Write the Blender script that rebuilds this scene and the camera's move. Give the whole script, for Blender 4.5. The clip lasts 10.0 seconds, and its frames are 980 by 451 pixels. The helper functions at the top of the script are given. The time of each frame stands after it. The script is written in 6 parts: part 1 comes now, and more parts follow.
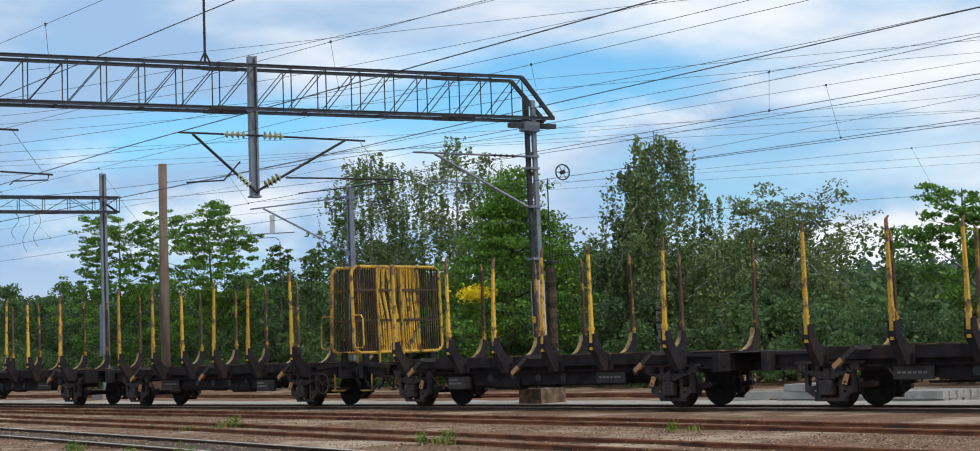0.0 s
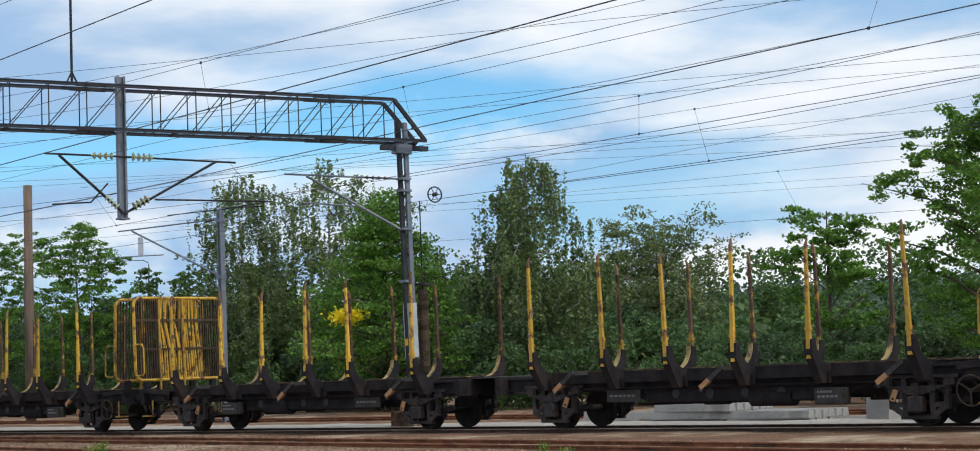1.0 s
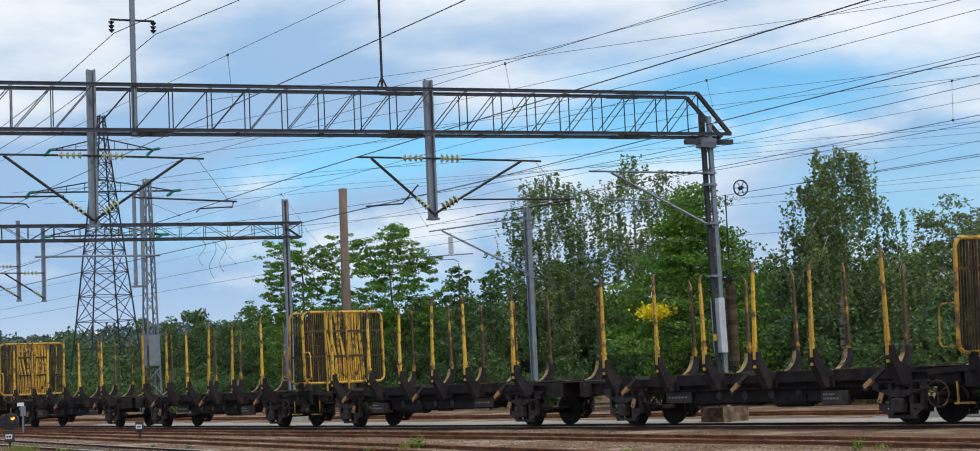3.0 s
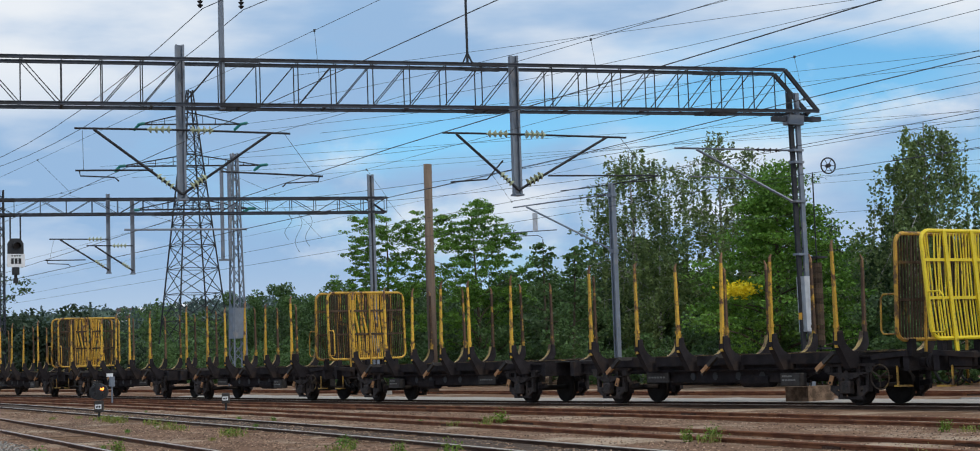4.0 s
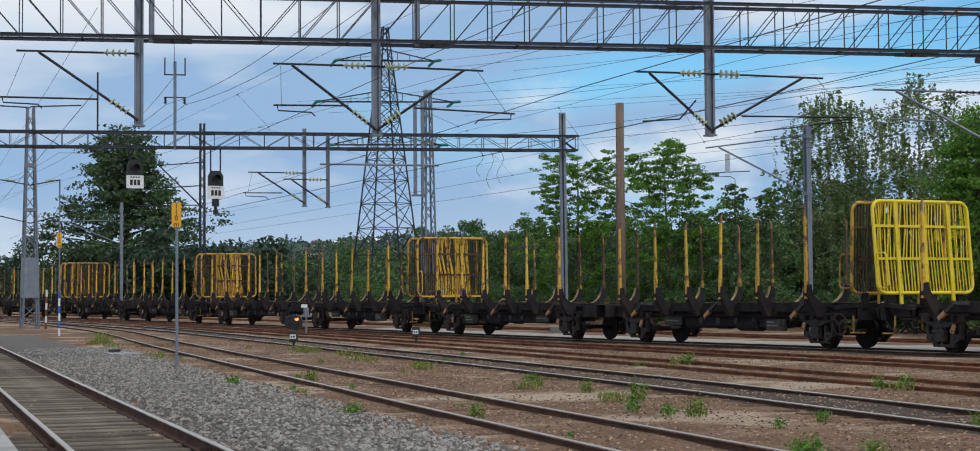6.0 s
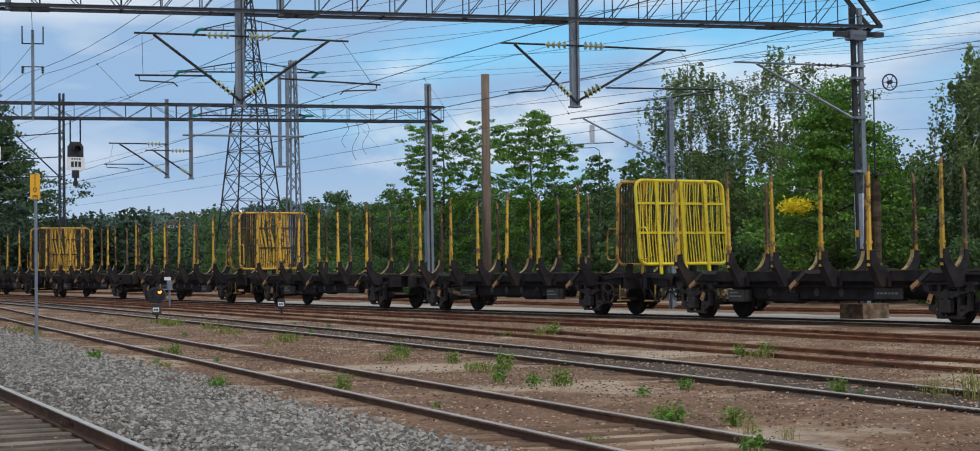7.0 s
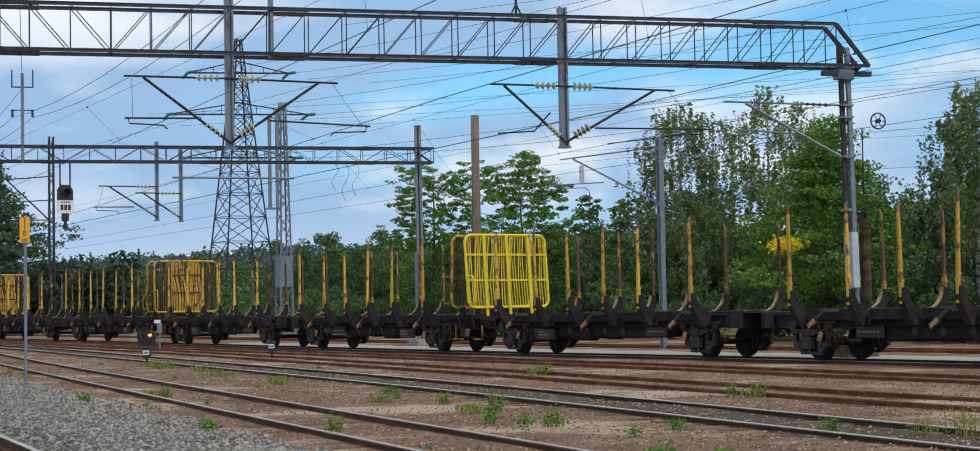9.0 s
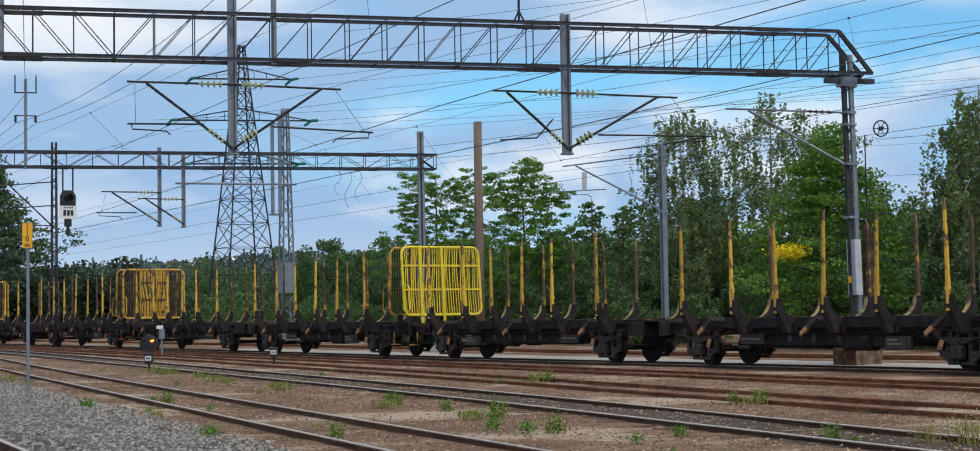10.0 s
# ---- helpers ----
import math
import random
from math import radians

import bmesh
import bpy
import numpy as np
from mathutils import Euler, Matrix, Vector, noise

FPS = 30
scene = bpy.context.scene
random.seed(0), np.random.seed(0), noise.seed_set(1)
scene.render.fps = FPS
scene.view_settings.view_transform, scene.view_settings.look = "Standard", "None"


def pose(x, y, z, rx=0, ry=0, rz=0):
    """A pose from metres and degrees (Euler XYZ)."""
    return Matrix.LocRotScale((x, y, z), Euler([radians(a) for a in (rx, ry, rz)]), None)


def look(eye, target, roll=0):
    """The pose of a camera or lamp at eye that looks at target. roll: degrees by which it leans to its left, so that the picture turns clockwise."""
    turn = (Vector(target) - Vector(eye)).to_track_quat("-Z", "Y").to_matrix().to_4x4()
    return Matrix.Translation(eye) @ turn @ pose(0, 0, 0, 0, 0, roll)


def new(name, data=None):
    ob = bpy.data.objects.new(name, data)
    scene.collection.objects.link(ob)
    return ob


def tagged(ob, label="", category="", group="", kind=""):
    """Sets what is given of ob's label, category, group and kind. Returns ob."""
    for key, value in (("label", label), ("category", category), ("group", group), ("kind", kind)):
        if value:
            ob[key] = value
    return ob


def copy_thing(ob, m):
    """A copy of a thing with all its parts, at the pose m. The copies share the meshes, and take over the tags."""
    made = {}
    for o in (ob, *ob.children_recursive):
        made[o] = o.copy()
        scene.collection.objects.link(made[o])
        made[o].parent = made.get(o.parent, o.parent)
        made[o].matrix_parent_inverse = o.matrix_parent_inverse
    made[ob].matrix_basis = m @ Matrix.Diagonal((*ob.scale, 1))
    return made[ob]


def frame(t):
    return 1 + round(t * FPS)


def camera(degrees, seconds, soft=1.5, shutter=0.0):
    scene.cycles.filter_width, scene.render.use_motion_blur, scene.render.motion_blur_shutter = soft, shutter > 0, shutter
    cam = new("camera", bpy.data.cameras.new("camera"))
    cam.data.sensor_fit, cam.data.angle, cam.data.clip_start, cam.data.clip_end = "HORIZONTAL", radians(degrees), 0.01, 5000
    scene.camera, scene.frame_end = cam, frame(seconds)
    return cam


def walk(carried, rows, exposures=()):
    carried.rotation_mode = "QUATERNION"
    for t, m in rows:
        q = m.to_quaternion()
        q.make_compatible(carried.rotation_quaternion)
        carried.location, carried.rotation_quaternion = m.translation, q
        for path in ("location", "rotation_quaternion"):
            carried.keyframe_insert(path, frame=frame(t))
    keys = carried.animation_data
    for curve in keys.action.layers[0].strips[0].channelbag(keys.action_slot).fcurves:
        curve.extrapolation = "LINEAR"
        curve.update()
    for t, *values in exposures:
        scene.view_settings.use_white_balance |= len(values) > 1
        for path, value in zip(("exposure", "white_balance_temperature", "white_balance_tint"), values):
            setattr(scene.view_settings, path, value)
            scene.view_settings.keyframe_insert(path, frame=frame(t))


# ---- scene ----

# ---------- camera ----------
cam = camera(32.83, 10.0, soft=1.0)
EYE = (0.0, 0.0, 1.5)
TURNS = [
    (0.0, 94.345, 1.936, 48.658), (0.5, 94.409, 2.162, 47.689), (0.7, 94.57, 2.22, 46.191), (1.0, 94.951, 2.31, 44.271),
    (1.5, 94.96, 2.127, 43.804), (2.0, 95.004, 2.002, 45.748), (2.3, 95.086, 2.1, 49.819), (2.5, 95.18, 2.196, 52.247),
    (2.7, 95.188, 2.376, 53.592), (3.8, 94.95, 2.101, 57.017), (4.0, 94.539, 1.878, 57.699), (4.2, 94.089, 1.712, 58.603),
    (4.5, 93.356, 1.376, 60.594), (5.0, 92.793, 0.759, 62.502), (5.2, 92.796, 0.55, 62.853), (6.3, 92.446, 0.5, 64.379),
    (6.5, 92.208, 0.56, 64.097), (6.7, 91.976, 0.64, 62.472), (7.0, 91.517, 0.749, 59.566), (7.5, 91.353, 0.773, 58.952),
    (8.0, 91.481, 0.934, 58.659), (8.2, 91.946, 0.96, 58.638), (8.5, 92.577, 1.052, 59.021), (9.0, 92.914, 1.096, 59.244),
    (9.5, 93.199, 0.995, 59.3), (10.0, 93.14, 0.954, 59.323)]
walk(cam, [(t, pose(*EYE, rx, ry, rz)) for t, rx, ry, rz in TURNS], [(0.0, 0.0, 6500, 10), (2.7, -0.02, 6480, 10), (4.0, -0.18, 6350, 10), (5.2, -0.22, 6350, 10), (7.0, -0.17, 6370, 10), (8.0, -0.03, 6370, 10), (10.0, -0.08, 6370, 10)])

# ---------- world, sun ----------
SUN_DIR = Vector((0.56, 0.06, 0.74)).normalized()
world = bpy.data.worlds.new("world")
scene.world = world
world.use_nodes = True
wn, wl = world.node_tree.nodes, world.node_tree.links
wn.clear()
w_out = wn.new("ShaderNodeOutputWorld")
w_bg = wn.new("ShaderNodeBackground")
w_sky = wn.new("ShaderNodeTexSky")
w_sky.sky_type = "NISHITA"
w_sky.sun_disc = False
w_sky.sun_elevation = math.asin(SUN_DIR.z)
w_sky.sun_rotation = math.atan2(SUN_DIR.x, SUN_DIR.y)
w_sky.air_density, w_sky.dust_density, w_sky.ozone_density = 1.0, 0.4, 2.0
w_gain = wn.new("ShaderNodeMix")
w_gain.data_type, w_gain.blend_type = "RGBA", "MULTIPLY"
w_gain.inputs["Factor"].default_value = 1.0
w_gain.inputs["B"].default_value = (0.68, 1.15, 1.33, 1)
w_co = wn.new("ShaderNodeTexCoord")


def w_math(op, a, b=0.0, c=0.0):
    n = wn.new("ShaderNodeMath")
    n.operation = op
    for k, v in enumerate((a, b, c)):
        if isinstance(v, (int, float)):
            n.inputs[k].default_value = v
        else:
            wl.new(v, n.inputs[k])
    return n.outputs[0]


def w_noise(scale, detail, rough, stretch, shift):
    m = wn.new("ShaderNodeMapping")
    m.inputs["Scale"].default_value, m.inputs["Location"].default_value = stretch, shift
    wl.new(w_co.outputs["Generated"], m.inputs["Vector"])
    n = wn.new("ShaderNodeTexNoise")
    n.inputs["Scale"].default_value, n.inputs["Detail"].default_value, n.inputs["Roughness"].default_value = scale, detail, rough
    wl.new(m.outputs["Vector"], n.inputs["Vector"])
    return n.outputs["Fac"]


def w_step(x, lo, hi):
    n = wn.new("ShaderNodeMapRange")
    n.interpolation_type = "SMOOTHSTEP"
    n.inputs["From Min"].default_value, n.inputs["From Max"].default_value = lo, hi
    wl.new(x, n.inputs["Value"])
    return n.outputs["Result"]


def w_blend(fac, a, b):
    n = wn.new("ShaderNodeMix")
    n.data_type = "RGBA"
    wl.new(fac, n.inputs["Factor"])
    for k, v in (("A", a), ("B", b)):
        if isinstance(v, tuple):
            n.inputs[k].default_value = (*v, 1)
        else:
            wl.new(v, n.inputs[k])
    return n.outputs["Result"]


w_xyz = wn.new("ShaderNodeSeparateXYZ")
wl.new(w_co.outputs["Generated"], w_xyz.inputs[0])
w_u = w_math("ADD", w_math("MULTIPLY", w_xyz.outputs["X"], 0.66), w_math("MULTIPLY", w_xyz.outputs["Y"], 0.75))
w_v = w_xyz.outputs["Z"]
broad = w_noise(1.8, 9.0, 0.55, (2.2, 2.2, 6.5), (0.35, 0.1, 0.25))
puffs = w_noise(6.0, 9.0, 0.55, (2.2, 2.2, 4.5), (0.7, 0.4, 0.1))
tones = w_noise(2.6, 8.0, 0.5, (1.6, 1.6, 6.0), (1.3, 0.2, 0.6))


def w_gap(cu, cv, ru, rv, tilt, rough, field):
    """How far a direction lies inside a ragged oval of the sky."""
    du = w_math("SUBTRACT", w_u, cu)
    dv = w_math("SUBTRACT", w_math("SUBTRACT", w_v, cv), w_math("MULTIPLY", du, tilt))
    r = w_math("SQRT", w_math("ADD", w_math("POWER", w_math("ABSOLUTE", w_math("DIVIDE", du, ru)), 2.0), w_math("POWER", w_math("ABSOLUTE", w_math("DIVIDE", dv, rv)), 2.0)))
    return w_math("ADD", w_math("SUBTRACT", 1.0, r), w_math("MULTIPLY", w_math("SUBTRACT", field, 0.5), rough))


# clear blue between the clouds, grey-blue and white cloud, a pale band low down, bright heads of cumulus
grey = w_math("SUBTRACT", w_step(tones, 0.36, 0.64), w_math("MULTIPLY", w_math("MULTIPLY", w_step(w_u, 0.0, -0.2), w_step(w_v, 0.185, 0.125)), 0.55))
cloud = w_blend(grey, (3.0, 4.6, 6.75), (7.9, 8.2, 8.5))
blue = w_math("MAXIMUM", w_step(w_gap(0.03, 0.154, 0.16, 0.036, 0.12, 3.0, broad), -0.35, 0.75), w_step(w_gap(-0.15, 0.135, 0.15, 0.026, 0.1, 3.4, broad), -0.2, 0.95))
blue = w_math("MAXIMUM", blue, w_math("MULTIPLY", w_step(broad, 0.48, 0.32), 0.4))
wl.new(w_sky.outputs["Color"], w_gain.inputs["A"])
clear = w_blend(blue, cloud, w_gain.outputs["Result"])
low = w_blend(w_math("MULTIPLY", w_step(w_v, 0.075, 0.01), 0.5), clear, (6.6, 7.1, 7.6))
heads = w_math("MAXIMUM", w_step(w_gap(0.085, 0.138, 0.06, 0.022, 0.12, 4.6, puffs), -0.1, 1.2), w_math("MAXIMUM", w_step(w_gap(0.24, 0.062, 0.07, 0.022, 0.0, 4.6, puffs), -0.1, 1.2), w_step(w_gap(-0.17, 0.09, 0.12, 0.032, 0.1, 4.6, puffs), -0.2, 1.3)))
wl.new(w_blend(w_math("MULTIPLY", heads, 0.75), low, (8.3, 8.4, 8.5)), w_bg.inputs["Color"])
w_bg.inputs["Strength"].default_value = 0.12
wl.new(w_bg.outputs["Background"], w_out.inputs["Surface"])

sun = new("sun", bpy.data.lights.new("sun", "SUN"))
sun.data.energy, sun.data.angle, sun.data.color = 1.7, radians(10.0), (1.0, 0.94, 0.84)
sun.matrix_world = look(SUN_DIR * 200, (0, 0, 0))

# ---------- materials ----------
def mat(name, base, rough=0.7, metal=0.0, dark=0.6, light=1.25, scale=6.0, fine=60.0, bump=0.3, stain=None, amount=0.5,
        stretch=(1, 1, 1), rand=0.0, island=0.0, stain_scale=1.7, distance=0.01, grain=0.4):
    """Paint or mineral surface: two scales of tone, an optional stain, fine relief, tone per object or per island."""
    m = bpy.data.materials.new(name)
    m.use_nodes = True
    nodes, links = m.node_tree.nodes, m.node_tree.links
    bsdf = nodes["Principled BSDF"]
    co = nodes.new("ShaderNodeTexCoord")
    mp = nodes.new("ShaderNodeMapping")
    mp.inputs["Scale"].default_value = stretch
    links.new(co.outputs["Object"], mp.inputs["Vector"])
    n1, n2 = nodes.new("ShaderNodeTexNoise"), nodes.new("ShaderNodeTexNoise")
    n1.inputs["Scale"].default_value, n1.inputs["Detail"].default_value = scale, 6
    n2.inputs["Scale"].default_value, n2.inputs["Detail"].default_value = fine, 4
    for n in (n1, n2):
        links.new(mp.outputs["Vector"], n.inputs["Vector"])
    add = nodes.new("ShaderNodeMath")
    add.operation = "MULTIPLY_ADD"
    add.inputs[1].default_value = 1.0 - grain
    links.new(n1.outputs["Fac"], add.inputs[0])
    half = nodes.new("ShaderNodeMath")
    half.operation = "MULTIPLY"
    half.inputs[1].default_value = grain
    links.new(n2.outputs["Fac"], half.inputs[0])
    links.new(half.outputs[0], add.inputs[2])
    last = add.outputs[0]
    for use, node_type, out in ((rand, "ShaderNodeObjectInfo", "Random"), (island, "ShaderNodeNewGeometry", "Random Per Island")):
        if use:
            src = nodes.new(node_type)
            k = nodes.new("ShaderNodeMath")
            k.operation = "MULTIPLY_ADD"
            k.inputs[1].default_value, k.inputs[2].default_value = use, -use / 2
            links.new(src.outputs[out], k.inputs[0])
            s = nodes.new("ShaderNodeMath")
            links.new(last, s.inputs[0])
            links.new(k.outputs[0], s.inputs[1])
            last = s.outputs[0]
    ramp = nodes.new("ShaderNodeValToRGB")
    ramp.color_ramp.elements[0].position, ramp.color_ramp.elements[1].position = 0.3, 0.7
    ramp.color_ramp.elements[0].color = (*[c * dark for c in base], 1)
    ramp.color_ramp.elements[1].color = (*[min(c * light, 0.95) for c in base], 1)
    links.new(last, ramp.inputs["Fac"])
    colour = ramp.outputs["Color"]
    if stain:
        n3 = nodes.new("ShaderNodeTexNoise")
        n3.inputs["Scale"].default_value, n3.inputs["Detail"].default_value, n3.inputs["Roughness"].default_value = stain_scale, 9, 0.65
        links.new(mp.outputs["Vector"], n3.inputs["Vector"])
        r3 = nodes.new("ShaderNodeValToRGB")
        r3.color_ramp.elements[0].position, r3.color_ramp.elements[1].position = 0.62 - 0.3 * amount, 0.72 - 0.3 * amount
        links.new(n3.outputs["Fac"], r3.inputs["Fac"])
        mix = nodes.new("ShaderNodeMix")
        mix.data_type = "RGBA"
        links.new(r3.outputs["Color"], mix.inputs["Factor"])
        links.new(colour, mix.inputs["A"])
        mix.inputs["B"].default_value = (*stain, 1)
        colour = mix.outputs["Result"]
    links.new(colour, bsdf.inputs["Base Color"])
    bsdf.inputs["Roughness"].default_value, bsdf.inputs["Metallic"].default_value = rough, metal
    bsdf.inputs["Specular IOR Level"].default_value = 0.5 if rough < 0.62 else 0.15
    if bump:
        b = nodes.new("ShaderNodeBump")
        b.inputs["Strength"].default_value, b.inputs["Distance"].default_value = bump, distance
        links.new(n2.outputs["Fac"], b.inputs["Height"])
        links.new(b.outputs["Normal"], bsdf.inputs["Normal"])
    return m


def leafy(name, base, spread=0.5):
    """Foliage: tone by leaf, some light let through."""
    m = bpy.data.materials.new(name)
    m.use_nodes = True
    nodes, links = m.node_tree.nodes, m.node_tree.links
    bsdf = nodes["Principled BSDF"]
    geo = nodes.new("ShaderNodeNewGeometry")
    co = nodes.new("ShaderNodeTexCoord")
    n1 = nodes.new("ShaderNodeTexNoise")
    n1.inputs["Scale"].default_value = 0.55
    links.new(co.outputs["Object"], n1.inputs["Vector"])
    mid = nodes.new("ShaderNodeMath")
    mid.operation = "MULTIPLY_ADD"
    mid.inputs[1].default_value = 0.5
    links.new(geo.outputs["Random Per Island"], mid.inputs[0])
    k = nodes.new("ShaderNodeMath")
    k.operation = "MULTIPLY"
    k.inputs[1].default_value = 0.6
    links.new(n1.outputs["Fac"], k.inputs[0])
    links.new(k.outputs[0], mid.inputs[2])
    ramp = nodes.new("ShaderNodeValToRGB")
    e = ramp.color_ramp.elements
    e[0].position, e[1].position = 0.15, 0.9
    e[0].color = (*[c * (1 - spread) for c in base], 1)
    e[1].color = (base[0] * (1 + spread * 1.3), base[1] * (1 + spread), base[2] * (1 + spread * 0.4), 1)
    links.new(mid.outputs[0], ramp.inputs["Fac"])
    links.new(ramp.outputs["Color"], bsdf.inputs["Base Color"])
    bsdf.inputs["Roughness"].default_value = 0.55
    bsdf.inputs["Specular IOR Level"].default_value = 0.3
    tr = nodes.new("ShaderNodeBsdfTranslucent")
    links.new(ramp.outputs["Color"], tr.inputs["Color"])
    ms = nodes.new("ShaderNodeMixShader")
    ms.inputs["Fac"].default_value = 0.38
    links.new(bsdf.outputs["BSDF"], ms.inputs[1])
    links.new(tr.outputs["BSDF"], ms.inputs[2])
    links.new(ms.outputs["Shader"], nodes["Material Output"].inputs["Surface"])
    return m


def glow(name, colour, strength):
    m = bpy.data.materials.new(name)
    m.use_nodes = True
    bsdf = m.node_tree.nodes["Principled BSDF"]
    bsdf.inputs["Base Color"].default_value = (*colour, 1)
    bsdf.inputs["Emission Color"].default_value = (*colour, 1)
    bsdf.inputs["Emission Strength"].default_value = strength
    return m


M_GROUND = mat("ground_soil", (0.175, 0.1, 0.06), 0.95, dark=0.3, light=1.75, scale=0.9, fine=16, grain=0.7, bump=1.0, stain=(0.4, 0.3, 0.21), amount=0.35, stain_scale=0.35, distance=0.03)
M_GRAVEL = mat("grey_ballast", (0.15, 0.132, 0.113), 0.9, dark=0.3, light=1.7, scale=9, fine=26, grain=0.6, bump=1.0, stain=(0.2, 0.16, 0.12), amount=0.15, distance=0.04)
M_STONE = mat("ballast_stone", (0.235, 0.213, 0.188), 0.9, dark=0.55, light=1.5, scale=5, fine=40, bump=0.3, island=0.7)
M_BROWNSTONE = mat("brown_stone", (0.27, 0.182, 0.125), 0.9, dark=0.35, light=1.8, scale=5, fine=40, bump=0.3, island=0.8)
M_RAILRUST = mat("rusted_rail", (0.165, 0.066, 0.038), 0.85, metal=0.0, dark=0.6, light=1.5, scale=3, fine=80, bump=0.3, stain=(0.26, 0.11, 0.055), amount=0.5)
M_RAILBROWN = mat("brown_rail_side", (0.1, 0.054, 0.036), 0.88, metal=0.0, dark=0.5, light=1.6, scale=3, fine=80, bump=0.3, stain=(0.16, 0.075, 0.042), amount=0.35)
M_RAILDARK = mat("dark_rail", (0.085, 0.05, 0.036), 0.92, metal=0.0, dark=0.6, light=1.5, scale=3, fine=80, bump=0.2)
M_RAILTOP = mat("polished_railhead", (0.68, 0.57, 0.46), 0.42, metal=1.0, dark=0.8, light=1.1, scale=2, fine=90, bump=0.05)
M_RAILTOPRUST = mat("dull_railhead", (0.5, 0.38, 0.3), 0.38, metal=0.7, dark=0.7, light=1.3, scale=2, fine=90, bump=0.1)
M_SLEEPER = mat("weathered_sleeper", (0.2, 0.163, 0.125), 0.9, dark=0.55, light=1.3, scale=3, fine=50, bump=0.5, rand=0.35)
M_OLDSLEEPER = mat("old_timber_sleeper", (0.165, 0.1, 0.062), 0.95, dark=0.5, light=1.4, scale=3, fine=50, bump=0.5, rand=0.35)
M_CONCRETE = mat("pale_concrete", (0.38, 0.365, 0.34), 0.9, dark=0.7, light=1.2, scale=2.5, fine=50, bump=0.3, stain=(0.3, 0.28, 0.25), amount=0.3)
M_GALV = mat("galvanised_steel", (0.21, 0.24, 0.285), 0.55, metal=0.3, dark=0.75, light=1.15, scale=3, fine=60, bump=0.1, stain=(0.27, 0.27, 0.28), amount=0.25)
M_DARKSTEEL = mat("dark_weathered_steel", (0.04, 0.041, 0.045), 0.65, metal=0.2, dark=0.6, light=1.6, scale=3, fine=60, bump=0.15)
M_BEAM = mat("grey_truss_steel", (0.042, 0.048, 0.062), 0.6, metal=0.2, dark=0.5, light=1.6, scale=2.2, fine=60, bump=0.15, stain=(0.035, 0.036, 0.04), amount=0.4)
M_WAGON = mat("sooty_brown_wagon_steel", (0.023, 0.0195, 0.021), 0.8, dark=0.45, light=1.8, scale=3, fine=40, bump=0.35, stain=(0.045, 0.033, 0.028), amount=0.3, stain_scale=1.2)
M_WAGONTOP = mat("worn_ochre_edge", (0.3, 0.2, 0.08), 0.75, dark=0.3, light=1.2, scale=4, fine=40, bump=0.3, stain=(0.06, 0.045, 0.035), amount=0.75, stain_scale=2.4)
M_GEAR = mat("dusty_running_gear", (0.05, 0.042, 0.04), 0.7, dark=0.4, light=1.7, scale=5, fine=40, bump=0.3, stain=(0.085, 0.06, 0.045), amount=0.3, stain_scale=3)
M_PATH = mat("pale_gravel_path", (0.42, 0.38, 0.335), 0.9, dark=0.55, light=1.35, scale=4, fine=30, grain=0.6, bump=0.8, distance=0.03)
M_WHEEL = mat("brake_dust_wheel", (0.035, 0.029, 0.026), 0.7, metal=0.3, dark=0.6, light=1.5, scale=5, fine=50, bump=0.2)
M_YELLOW = mat("worn_yellow_paint", (0.78, 0.45, 0.045), 0.6, dark=0.6, light=1.2, scale=3, fine=30, bump=0.2, stain=(0.13, 0.06, 0.03), amount=0.4, stain_scale=3.0, rand=0.3)
M_BRIGHT = mat("fresh_yellow_paint", (0.8, 0.6, 0.02), 0.45, dark=0.8, light=1.1, scale=3, fine=30, bump=0.1, stain=(0.25, 0.14, 0.03), amount=0.1, stain_scale=4, rand=0.15)
M_OLDYELLOW = mat("faded_yellow_paint", (0.55, 0.31, 0.04), 0.6, dark=0.6, light=1.2, scale=3, fine=30, bump=0.2, stain=(0.14, 0.075, 0.03), amount=0.42, stain_scale=2.5, rand=0.3)
M_RUSTBAR = mat("rusty_brown_bar", (0.07, 0.048, 0.032), 0.8, dark=0.5, light=1.6, scale=4, fine=40, bump=0.2, stain=(0.2, 0.12, 0.03), amount=0.2, rand=0.3)
# far-side stakes: dark brown base with yellow patches
M_FARPAINT = mat("brown_far_stake_paint", (0.1, 0.062, 0.042), 0.75, dark=0.6, light=1.5, scale=4, fine=40, bump=0.2, stain=(0.5, 0.29, 0.05), amount=0.32, stain_scale=2.6, rand=0.3)
M_DARKBED = mat("oily_dark_ballast", (0.085, 0.06, 0.044), 0.9, dark=0.4, light=1.6, scale=6, fine=30, grain=0.6, bump=0.8, distance=0.03)
M_SCUFF = mat("scuffed_ochre_steel", (0.42, 0.3, 0.12), 0.65, dark=0.5, light=1.3, scale=4, fine=40, bump=0.2, stain=(0.12, 0.085, 0.06), amount=0.45, stain_scale=3.5)
M_WORN = mat("bare_worn_stake_tip", (0.22, 0.13, 0.075), 0.8, dark=0.6, light=1.5, scale=6, fine=50, bump=0.2, rand=0.3)
M_ORANGE = mat("orange_primer_tip", (0.5, 0.27, 0.13), 0.7, dark=0.7, light=1.2, scale=6, fine=50, bump=0.15)
